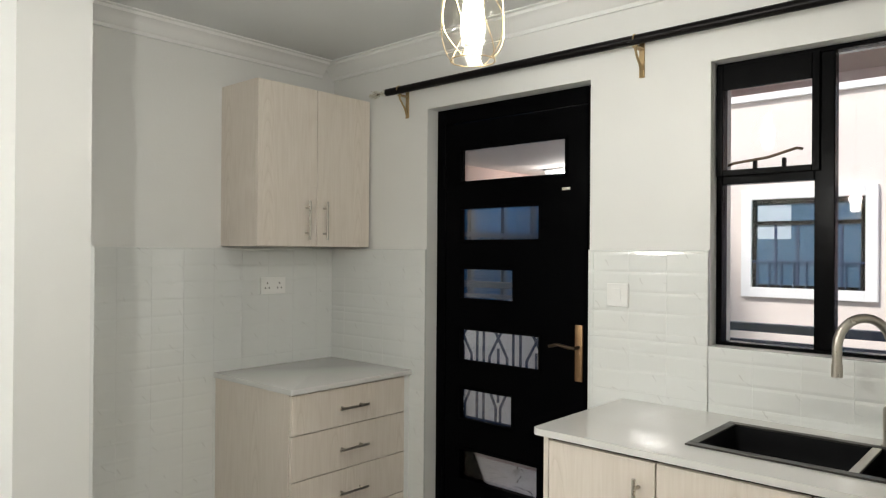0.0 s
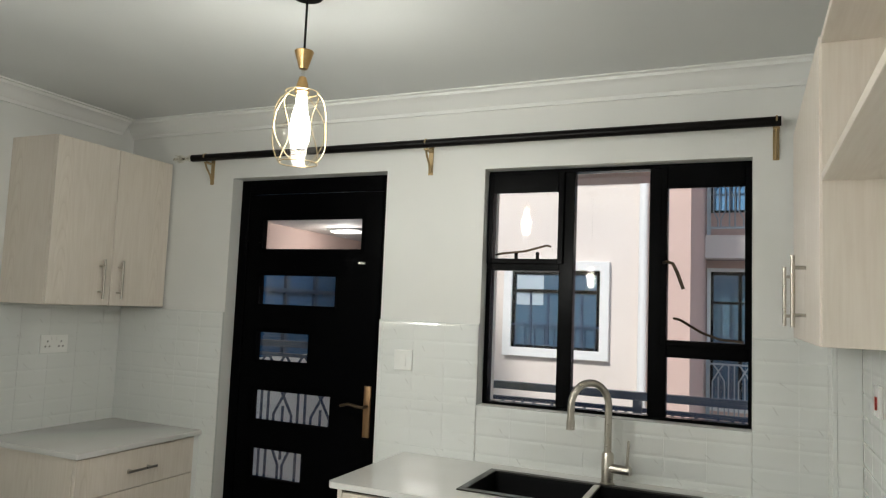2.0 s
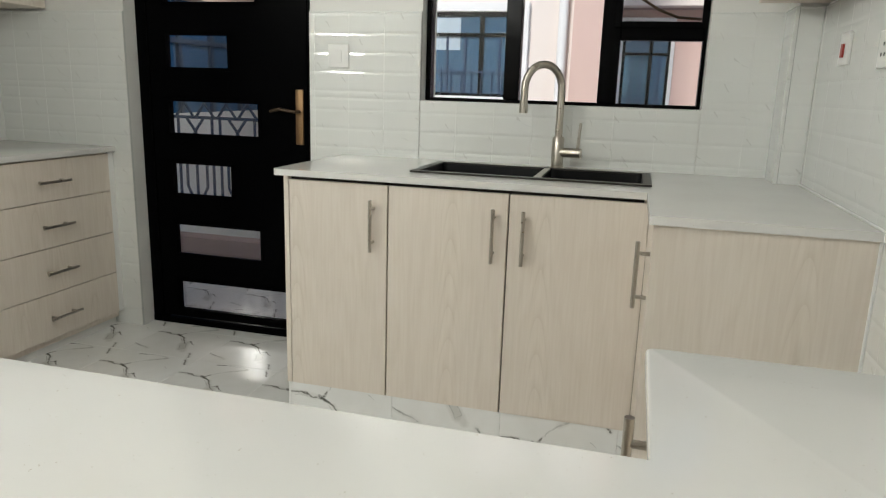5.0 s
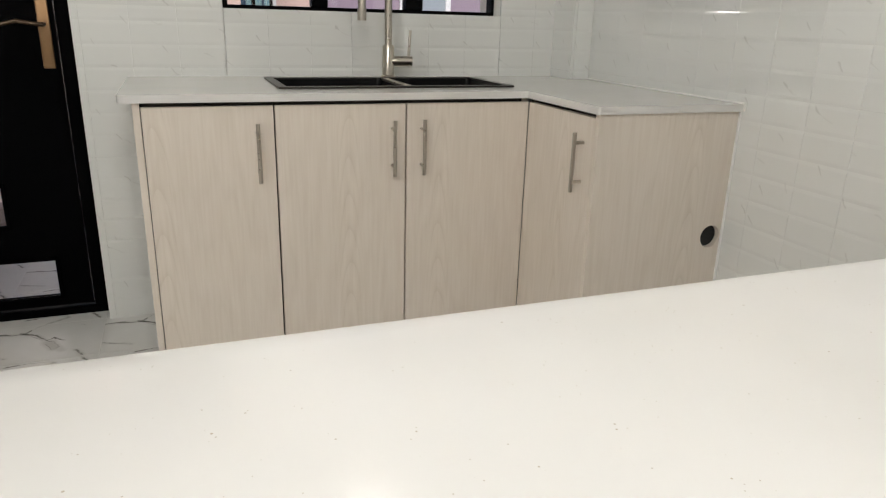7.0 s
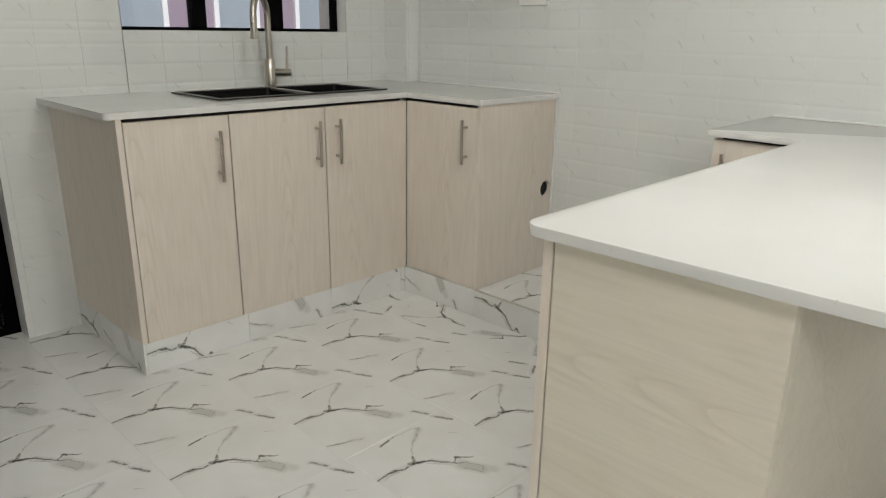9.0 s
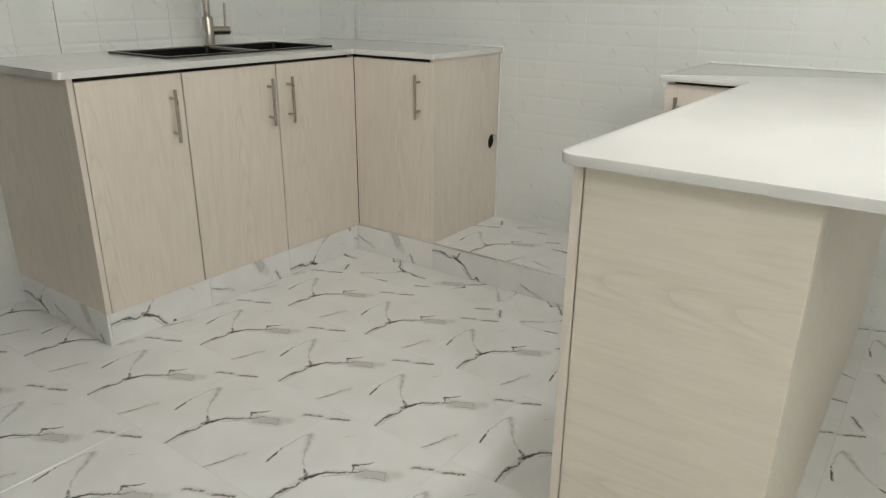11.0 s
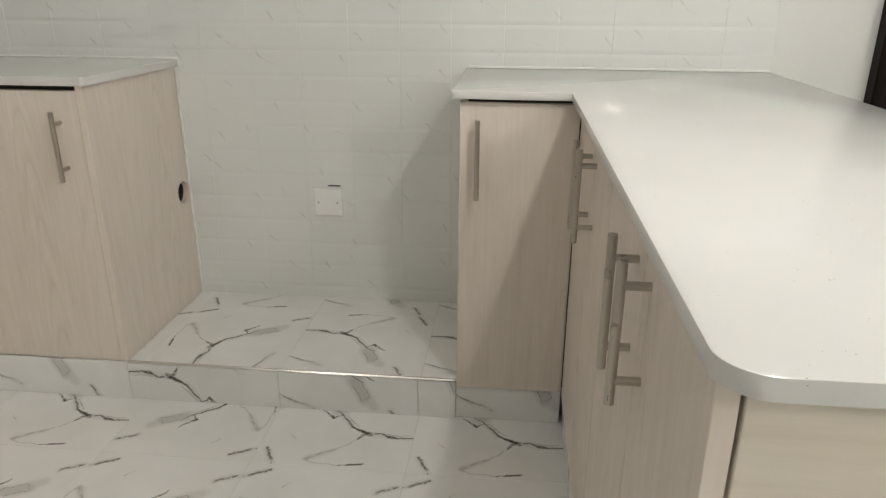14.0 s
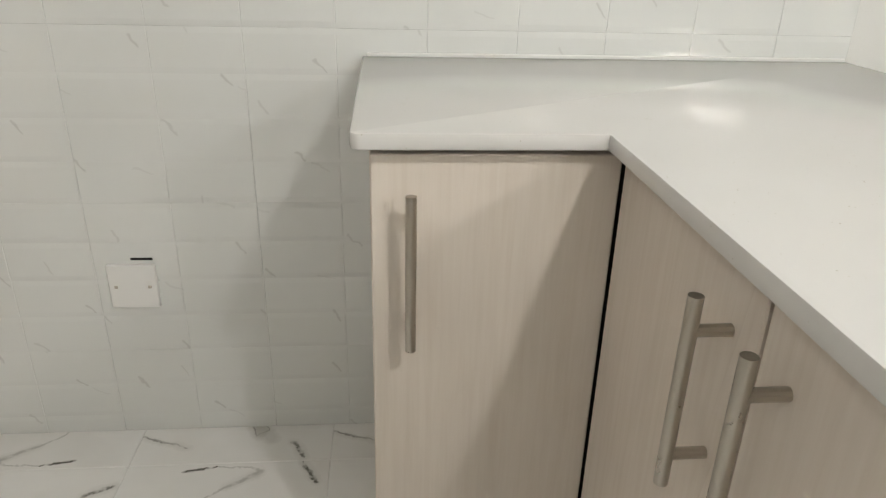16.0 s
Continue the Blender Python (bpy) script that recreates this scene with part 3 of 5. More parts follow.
def framed_worktop():
    """The L-shaped worktop built of slabs round the sink opening."""
    bm = slab(bmesh.new(), rounded([(0.163, -0.012, 0), (0.163, -0.615, 0.02), (SK[0], -0.615, 0), (SK[0], -0.012, 0)]), H - 0.021, H)
    slab(bm, [(SK[0], -0.615), (SK[1], -0.615), (SK[1], SK[2]), (SK[0], SK[2])], H - 0.021, H)
    slab(bm, [(SK[0], SK[3]), (SK[1], SK[3]), (SK[1], -0.012), (SK[0], -0.012)], H - 0.021, H)
    slab(bm, [(SK[1], -0.615), (EX - 0.012, -0.615), (EX - 0.012, -0.172), (1.773, -0.172), (1.773, -0.012), (SK[1], -0.012)], H - 0.021, H)
    slab(bm, rounded([(1.365, -0.615, 0), (1.365, -1.026, 0.008), (EX - 0.012, -1.026, 0), (EX - 0.012, -0.615, 0)]), H - 0.021, H)
    bmesh.ops.remove_doubles(bm, verts=bm.verts, dist=0.0004)
    return bm


solid("worktop", framed_worktop(), M_TOP, "white speckled quartz worktop in an L along the window wall", "worktop", at=(0, 0, H - 0.021))
worktop("peninsula_worktop", rounded([(1.348, -1.893, 0.012), (1.348, -2.158, 0), (0.160, -2.158, 0.035), (0.160, -2.735, 0.035), (EX - 0.012, -2.735, 0), (EX - 0.012, -1.893, 0)]),
        "white speckled quartz worktop of the peninsula with rounded corners", H2, H2 - 0.018)

# drawer unit on the west wall
DTOP = 0.846
dr = thing("drawer_cabinet", (-1.3, -0.37, 0), "pale wood-grain cabinet with four drawers beside the door", "cabinet")
part("body", B((-1.568, -0.99, -0.707, -0.03, 0.04, DTOP - 0.024), bevel=0.001), M_BOARD, dr)
for z0, z1 in ((0.070, 0.261), (0.264, 0.453), (0.456, 0.645), (0.648, 0.816)):
    d = part("drawer", B((-0.989, -0.971, -0.705, -0.046, z0, z1), bevel=0.0015), M_BOARD, dr)
    zc = z0 + 0.48 * (z1 - z0)
    bar_handle((-0.971, -0.466, zc), (-0.971, -0.302, zc), (0.03, 0, 0), d)
solid("drawer_worktop", slab(bmesh.new(), rounded([(-1.568, -0.718, 0), (-0.955, -0.718, 0.006), (-0.955, -0.012, 0), (-1.568, -0.012, 0)]), DTOP - 0.024, DTOP, 0.004),
      M_TOP, "white quartz top on the drawer cabinet", "worktop", at=(0, 0, DTOP - 0.024))
structure("plinth_drawers", B((-1.568, -1.01, -0.68, -0.03, 0.0, 0.04)), M_FLOOR, "low tiled plinth under the drawer cabinet", "plinth")

# wall cabinets
wc = thing("wall_cabinet", (-1.45, -0.36, 1.441), "pale wood-grain wall cabinet with two doors above the drawers", "cabinet", "wall cabinets")
part("body", B((WX + 0.001, -1.290, -0.68, -0.015, 1.441, 2.196), bevel=0.001), M_BOARD, wc)
for y0, y1, yh in ((-0.68, -0.351, -0.414), (-0.348, -0.012, -0.309)):
    d = part("door", B((-1.289, -1.271, y0, y1, 1.442, 2.194), bevel=0.0015), M_BOARD, wc)
    bar_handle((-1.271, yh, 1.473), (-1.271, yh, 1.658), (0.032, 0, 0), d)

EC, ECZ0, ECZ1 = 1.661, 1.443, 2.128
ec = thing("wall_cabinet", (1.82, -0.65, ECZ0), "pale wood-grain wall cabinet with two doors beside the window", "cabinet", "wall cabinets")
part("body", B((EC + 0.019, EX - 0.001, -1.052, -0.163, ECZ0, ECZ1), bevel=0.001), M_BOARD, ec)
for y0, y1, yh in ((-1.069, -0.647, -0.69), (-0.644, -0.164, -0.25)):
    d = part("door", B((EC, EC + DT, y0, y1, ECZ0, ECZ1), bevel=0.0015), M_BOARD, ec)
    bar_handle((EC, yh, 1.48), (EC, yh, 1.672), (-0.032, 0, 0), d)
sh = thing("open_shelf_unit", (1.82, -1.5, ECZ0), "open pale wood-grain shelf unit above the cooker space", "shelf")
part("side_panel", B((EC + 0.004, EX - 0.001, -1.072, -1.0535, ECZ0, ECZ1), bevel=0.001), M_BOARD, sh)
part("side_panel", B((EC + 0.004, EX - 0.001, -1.97, -1.952, ECZ0, ECZ1), bevel=0.001), M_BOARD, sh)
part("top_board", B((EC + 0.004, EX - 0.001, -1.951, -1.073, ECZ1 - 0.018, ECZ1), bevel=0.001), M_BOARD_X, sh)
part("shelf_board", B((EC + 0.004, EX - 0.014, -1.951, -1.073, 1.802, 1.820), bevel=0.001), M_BOARD_X, sh)

# ---- sink and tap ----
sink = thing("kitchen_sink", (1.02, -0.29, H), "black double-bowl sink set into the worktop", "sink")
RIMZ = H + 0.006


def bowl(x0, x1, y0, y1, depth):
    bm = bmesh.new()
    top = rounded([(x0, y0, 0.02), (x1, y0, 0.02), (x1, y1, 0.02), (x0, y1, 0.02)], 4)
    cx, cy = (x0 + x1) / 2, (y0 + y1) / 2
    levels = [(1.0, RIMZ - 0.003), (0.985, RIMZ - 0.02), (0.95, RIMZ - depth + 0.02), (0.88, RIMZ - depth), (0.12, RIMZ - depth - 0.004)]
    rings = [[bm.verts.new((cx + (x - cx) * s, cy + (y - cy) * s, z)) for x, y in top] for s, z in levels]
    k = len(top)
    for a, b in zip(rings, rings[1:]):
        for i in range(k):
            bm.faces.new((a[i], a[(i + 1) % k], b[(i + 1) % k], b[i]))
    bm.faces.new(rings[-1])
    return bm


SX0, SX1, SY0, SY1 = SK[0] - 0.012, SK[1] + 0.012, SK[2] - 0.012, SK[3] + 0.012
part("rim", B((SX0, SX1, SY0, SY0 + 0.03, H + 0.0005, RIMZ), (SX0, SX1, SY1 - 0.03, SY1, H + 0.0005, RIMZ), (SX0, SX0 + 0.028, SY0 + 0.03, SY1 - 0.03, H + 0.0005, RIMZ),
              (SX1 - 0.028, SX1, SY0 + 0.03, SY1 - 0.03, H + 0.0005, RIMZ), bevel=0.0012),
     M_RIM, sink, "thin gunmetal rim")
part("divider", B((1.008, 1.032, SY0 + 0.03, SY1 - 0.03, H - 0.004, RIMZ - 0.001), bevel=0.0012), M_STEEL, sink, "steel divider between the bowls")
part("bowl", bowl(SX0 + 0.026, 1.010, SY0 + 0.028, SY1 - 0.028, 0.19), M_SINK, sink)
part("bowl", bowl(1.030, SX1 - 0.026, SY0 + 0.028, SY1 - 0.028, 0.19), M_SINK, sink)
for cx in (0.84, 1.23):
    part("drain", lathe(bmesh.new(), [(0.0, 0.004), (0.022, 0.004), (0.04, 0.006), (0.042, 0.0)], (cx, -0.29, RIMZ - 0.193), 20), M_STEEL, sink, "round steel drain")

TX, TY = 1.048, -0.108
tap = thing("kitchen_tap", (TX, TY, H), "brushed nickel swan-neck kitchen tap behind the sink", "tap")
part("body", lathe(bmesh.new(), [(0.0, 0.0), (0.027, 0.0), (0.027, 0.008), (0.022, 0.012), (0.022, 0.11), (0.018, 0.118), (0.0, 0.118)], (TX, TY, H), 24), M_STEEL, tap)
neck = [(TX, TY, H + 0.11), (TX, TY, H + 0.28)]
dirx, diry = -0.80, -0.60
for k in range(13):
    a = math.pi * k / 12
    neck.append((TX + dirx * 0.075 * (1 - math.cos(a)), TY + diry * 0.075 * (1 - math.cos(a)), H + 0.285 + 0.085 * math.sin(a)))
neck.append((TX + dirx * 0.15, TY + diry * 0.15, H + 0.235))
part("spout", tube(bmesh.new(), neck, 0.0135, 14), M_STEEL, tap)
part("nozzle", rod(bmesh.new(), (TX + dirx * 0.15, TY + diry * 0.15, H + 0.20), (TX + dirx * 0.15, TY + diry * 0.15, H + 0.236), 0.0155, 16), M_STEEL, tap)
valve = part("valve", rod(bmesh.new(), (TX + 0.01, TY - 0.004, H + 0.062), (TX + 0.085, TY - 0.02, H + 0.062), 0.017, 18), M_STEEL, tap)
part("lever", rod(bmesh.new(), (TX + 0.072, TY - 0.016, H + 0.07), (TX + 0.078, TY - 0.016, H + 0.17), 0.006, 12, 0.005), M_STEEL, valve, "slim upright lever")



def to_size(ob, sx, sz, dx, dz, sy=1.0, dy=0.0):
    """Stretch a finished thing about the world's origin and shift it."""
    x, y, z = ob.location
    ob.scale, ob.location = (sx, sy, sz), (x * sx + dx, y * sy + dy, z * sz + dz)


# ---- back door ----
FDL, FDR, FDT = -0.893, 0.012, 2.135
FWL, FWR, FWB, FWT = 0.503, 1.580, 1.100, 2.130
DY0, DY1 = 0.075, 0.115
door = thing("door_1", ((FDL + FDR) / 2, 0.1, 0), "black gloss steel back door with seven glazed slots, closed", "door")
tagged(door, kind="structure")
slots = [(1.930, 1.765, -0.145), (1.645, 1.482, -0.278), (1.355, 1.200, -0.418), (1.063, 0.903, -0.275), (0.775, 0.619, -0.421), (0.483, 0.325, -0.280), (0.200, 0.045, -0.145)]
LX0, LX1, SX = -0.835, -0.04, -0.748
part("frame", B((FDL + 0.001, LX0, 0.07, 0.125, 0.0, FDT - 0.001), (LX1, FDR - 0.001, 0.07, 0.125, 0.0, FDT - 0.001), (LX0, LX1, 0.07, 0.125, 2.06, FDT - 0.001), bevel=0.003), M_DOORBLACK, door)
leafb = [(LX0 + 0.004, SX, DY0, DY1, 0.012, 2.055), (-0.145, LX1 - 0.004, DY0, DY1, 0.012, 2.055)]
edges_z = [2.055] + [z for s in slots for z in s[:2]] + [0.012]
for i in range(0, len(edges_z), 2):
    leafb.append((SX, -0.145, DY0, DY1, edges_z[i + 1], edges_z[i]))
for z1, z0, xr in slots:
    if xr < -0.15:
        leafb.append((xr, -0.145, DY0, DY1, z0, z1))
leaf = part("leaf", B(*leafb), M_DOORBLACK, door)
for z1, z0, xr in slots:
    pane = part("pane", B((SX, xr, 0.094, 0.098, z0, z1)), M_GLASS, door)
    pane.visible_shadow = False
    part("bead", B((SX, xr, DY0 - 0.006, DY0 + 0.006, z1 - 0.008, z1 + 0.006), (SX, xr, DY0 - 0.006, DY0 + 0.006, z0 - 0.006, z0 + 0.008),
                   (SX - 0.006, SX + 0.008, DY0 - 0.006, DY0 + 0.006, z0 - 0.006, z1 + 0.006), (xr - 0.008, xr + 0.006, DY0 - 0.006, DY0 + 0.006, z0 - 0.006, z1 + 0.006), bevel=0.0015), M_DOORBLACK, door)
hp = part("handle_plate", B((-0.096, -0.058, DY0 - 0.010, DY0 - 0.0005, 0.885, 1.125), bevel=0.004, seg=2), M_PLATE, door, "brown aged brass lock plate")
part("lever", tube(bmesh.new(), [(-0.077, DY0 - 0.008, 1.03), (-0.077, DY0 - 0.05, 1.03), (-0.095, DY0 - 0.058, 1.032), (-0.15, DY0 - 0.056, 1.040), (-0.195, DY0 - 0.052, 1.028)], 0.0075, 10), M_BRONZE, hp, "curved dark bronze lever")
part("bolt", B((-0.165, -0.125, DY0 - 0.006, DY0 - 0.0005, 1.70, 1.712), bevel=0.001), M_STEEL, door, "small steel bolt")
part("hinge", rod(bmesh.new(), (LX0 - 0.004, DY0 - 0.006, 1.74), (LX0 - 0.004, DY0 - 0.006, 1.86), 0.008), M_DOORBLACK, door)
part("hinge", rod(bmesh.new(), (LX0 - 0.004, DY0 - 0.006, 0.24), (LX0 - 0.004, DY0 - 0.006, 0.36), 0.008), M_DOORBLACK, door)
part("threshold", B((FDL + 0.001, FDR - 0.001, 0.07, 0.125, -0.029, -0.0005)), M_DOORBLACK, door)
to_size(door, 0.978, 0.973, 0.0, 0.029)

# ---- window ----
WY0, WY1 = 0.055, 0.105
win = thing("window_1", (1.04, 0.08, FWB), "black gloss steel casement window of three lights above the sink", "window")
tagged(win, kind="structure")
part("window_frame", B((FWL + 0.001, FWL + 0.022, WY0, WY1, FWB + 0.001, FWT - 0.001), (FWR - 0.014, FWR - 0.001, WY0, WY1, FWB + 0.001, FWT - 0.001),
                       (FWL + 0.022, FWR - 0.014, WY0, WY1, FWB + 0.001, FWB + 0.014), (FWL + 0.022, FWR - 0.014, WY0, WY1, FWT - 0.018, FWT - 0.001), bevel=0.002), M_BLACK, win)
part("mullion", B((0.829, 0.891, WY0, WY1, FWB + 0.014, FWT - 0.018), bevel=0.003), M_BLACK, win)
part("mullion", B((1.199, 1.270, WY0, WY1, FWB + 0.014, FWT - 0.018), bevel=0.003), M_BLACK, win)
part("transom", B((FWL + 0.022, 0.829, WY0, WY1, 1.686, 1.738), bevel=0.003), M_BLACK, win)
part("transom", B((1.270, FWR - 0.014, WY0, WY1, 1.350, 1.418), bevel=0.003), M_BLACK, win)


def sash(x0, x1, z0, z1, wx, wt, wb):
    y0, y1 = WY0 - 0.014, WY0 - 0.001
    return part("sash", B((x0, x0 + wx, y0, y1, z0, z1), (x1 - wx, x1, y0, y1, z0, z1), (x0 + wx, x1 - wx, y0, y1, z0, z0 + wb), (x0 + wx, x1 - wx, y0, y1, z1 - wt, z1), bevel=0.002), M_BLACK, win)


top_sash = sash(FWL + 0.004, 0.848, 1.715, 2.115, 0.024, 0.088, 0.022)
side_sash = sash(1.245, FWR - 0.002, 1.395, 2.118, 0.024, 0.092, 0.022)
for x0, x1, z0, z1 in ((0.525, 0.829, 1.114, 1.686), (0.525, 0.829, 1.738, 2.03), (0.891, 1.199, 1.114, 2.112), (1.270, 1.566, 1.114, 1.350), (1.270, 1.566, 1.418, 2.03)):
    pane = part("pane", B((x0, x1, 0.078, 0.082, z0, z1)), M_GLASS, win)
    pane.visible_shadow = False
part("stay", tube(bmesh.new(), [(0.555, WY0 - 0.02, 1.752), (0.58, WY0 - 0.045, 1.755), (0.70, WY0 - 0.06, 1.765), (0.79, WY0 - 0.055, 1.79), (0.808, WY0 - 0.05, 1.785)], 0.005, 8), M_BRONZE, top_sash, "dark bronze peg stay")
part("peg", B((0.64, 0.652, WY0 - 0.03, WY0 - 0.012, 1.735, 1.765), (0.735, 0.747, WY0 - 0.03, WY0 - 0.012, 1.735, 1.765), bevel=0.002), M_BLACK, top_sash)
part("catch", tube(bmesh.new(), [(1.258, WY0 - 0.012, 1.725), (1.27, WY0 - 0.045, 1.727), (1.295, WY0 - 0.05, 1.72), (1.312, WY0 - 0.048, 1.685), (1.335, WY0 - 0.045, 1.62)], 0.007, 8), M_BRONZE, side_sash, "dark bronze casement catch")
part("stay", tube(bmesh.new(), [(1.30, WY0 - 0.035, 1.505), (1.325, WY0 - 0.05, 1.50), (1.40, WY0 - 0.04, 1.455), (1.47, WY0 - 0.03, 1.43), (1.55, WY0 - 0.02, 1.425)], 0.005, 8), M_BRONZE, side_sash, "dark bronze casement stay")

to_size(win, 0.974, 0.968, -0.003, 0.033)

# ---- curtain rod ----
cr = thing("curtain_rod", (0.3, -0.06, 2.24), "long black curtain rod on brass brackets above door and window", "curtain rod")
part("pole", rod(bmesh.new(), (-1.12, -0.06, 2.25), (1.665, -0.06, 2.25), 0.0180, 18), M_ROD, cr)
fin = bmesh.new()
for k, (r, dx) in enumerate(((0.019, -0.012), (0.012, -0.045), (0.021, -0.08), (0.010, -0.12))):
    t = bmesh.new()
    bmesh.ops.create_uvsphere(t, u_segments=14, v_segments=10, radius=r)
    bmesh.ops.translate(t, verts=t.verts, vec=(-1.12 + dx, -0.06, 2.25))
    merge(fin, t)
rod(fin, (-1.12, -0.06, 2.25), (-1.25, -0.06, 2.25), 0.005)
for k in range(6):
    a = math.pi * k / 3
    rod(fin, (-1.18, -0.06, 2.25), (-1.225, -0.06 + 0.022 * math.cos(a), 2.25 + 0.022 * math.sin(a)), 0.003, 8)
part("finial", fin, M_CRYSTAL, cr, "clear crystal finial")
for bx in (-1.03, 0.235, 1.650):
    bb = B((bx - 0.011, bx + 0.011, -0.006, -0.0005, 2.12, 2.26), (bx - 0.011, bx + 0.011, -0.062, -0.006, 2.222, 2.229), bevel=0.001)
    tube(bb, [(bx, -0.005, 2.125), (bx, -0.020, 2.165), (bx, -0.050, 2.20), (bx, -0.060, 2.222)], 0.005, 8)
    tube(bb, [(bx, -0.060 + 0.019 * math.sin(a), 2.25 - 0.019 * math.cos(a)) for a in [math.pi * (0.05 + 1.5 * k / 10) for k in range(11)]], 0.0035, 8)
    part("bracket", bb, M_BRASS, cr, "pierced brass bracket")

to_size(cr, 0.978, 1.0, 0.0, -0.042)

# ---- pendant lamps ----


def pendant(at, label):
    """A pendant: canopy, cord, two gold cones, and a glass and wire cage round a bright bulb. at: the bottom of the cage."""
    x, y, z = at
    ob = thing("pendant_lamp", (x, y, z), label, "lamp", "pendant lamps")
    ceil_z = CEIL
    k_ = 0.745   # overall size
    part("canopy", lathe(bmesh.new(), [(0.0, -0.025), (0.045, -0.025), (0.05, -0.02), (0.05, 0.0), (0.0, 0.0)], (x, y, ceil_z - 0.0005)), M_ROD, ob, "round black ceiling canopy")
    part("cord", rod(bmesh.new(), (x, y, z + 0.452 * k_), (x, y, ceil_z - 0.02), 0.0035, 8), M_ROD, ob, "thin black cord")
    part("upper_cone", lathe(bmesh.new(), [(a * k_, c * k_) for a, c in [(0.0, 0.385), (0.017, 0.385), (0.039, 0.455), (0.037, 0.458), (0.0, 0.452)]], (x, y, z)), M_GOLD, ob, "satin gold cone")
    part("spacer", rod(bmesh.new(), (x, y, z + 0.345 * k_), (x, y, z + 0.388 * k_), 0.005, 12), M_CRYSTAL, ob, "clear spacer")
    part("lower_cone", lathe(bmesh.new(), [(a * k_, c * k_) for a, c in [(0.0, 0.35), (0.014, 0.35), (0.03, 0.295), (0.03, 0.288), (0.0, 0.288)]], (x, y, z)), M_GOLD, ob, "satin gold cone")
    prof = [(a * k_, c * k_) for a, c in [(0.03, 0.29), (0.062, 0.288), (0.085, 0.26), (0.102, 0.20), (0.108, 0.14), (0.104, 0.08), (0.092, 0.03), (0.075, 0.002)]]
    shade = part("shade", lathe(bmesh.new(), prof, (x, y, z), 28), M_CRYSTAL, ob, "clear barrel-shaped glass shade")
    shade.visible_shadow = False
    cage = part("cage", tube(bmesh.new(), [(x + 0.076 * k_ * math.cos(a), y + 0.076 * k_ * math.sin(a), z + 0.001) for a in [2 * math.pi * k / 28 for k in range(29)]], 0.0018, 6), M_CAGE, ob, "thin gold wire cage")
    for r, zz in ((0.064 * k_, 0.289 * k_),):
        part("ring", tube(bmesh.new(), [(x + r * math.cos(a), y + r * math.sin(a), z + zz) for a in [2 * math.pi * k / 28 for k in range(29)]], 0.0018, 6), M_CAGE, cage)
    body_r = [(0.001, 0.076), (0.03, 0.093), (0.08, 0.106), (0.14, 0.110), (0.20, 0.104), (0.26, 0.087), (0.289, 0.064)]

    def rad(h):
        for (h0, r0), (h1, r1) in zip(body_r, body_r[1:]):
            if h <= h1:
                return r0 + (r1 - r0) * (h - h0) / (h1 - h0)
        return body_r[-1][1]
    for k in range(4):
        for lean in (0.75, -0.75):
            a0 = 2 * math.pi * k / 4 + 0.2
            pts = []
            for j in range(13):
                hh = 0.001 + 0.288 * j / 12
                a = a0 + lean * math.sin(math.pi * j / 12)
                pts.append((x + k_ * rad(hh) * math.cos(a), y + k_ * rad(hh) * math.sin(a), z + k_ * hh))
            part("wire", tube(bmesh.new(), pts, 0.0013, 6), M_CAGE, cage)
    bulb = bmesh.new()
    lathe(bulb, [(a * k_, c * k_) for a, c in [(0.0, 0.065), (0.024, 0.067), (0.037, 0.088), (0.039, 0.15), (0.033, 0.20), (0.020, 0.24), (0.018, 0.288), (0.0, 0.288)]], (x, y, z), 20)
    bl = part("bulb", bulb, M_BULB, ob, "glowing white bulb")
    bl.visible_shadow = False
    return ob


def bulb_light(name, at, watts, radius=0.035, color=(1.0, 0.985, 0.95)):
    ob = new(name, bpy.data.lights.new(name, "POINT"))
    ob.location = at
    ob.data.energy, ob.data.shadow_soft_size, ob.data.color = watts, radius, color
    return ob


PEND, PEND2 = (0.300, -1.085, 1.902), (0.42, -2.44, 1.645)
pendant(PEND, "lit gold-wire pendant lamp with a clear glass shade")
pendant(PEND2, "lit gold-wire pendant lamp above the peninsula worktop")
bulb_light("pendant_light", (PEND[0], PEND[1], PEND[2] + 0.125), LAMP_A)
CHAN = (-1.70, -4.20, 2.14)


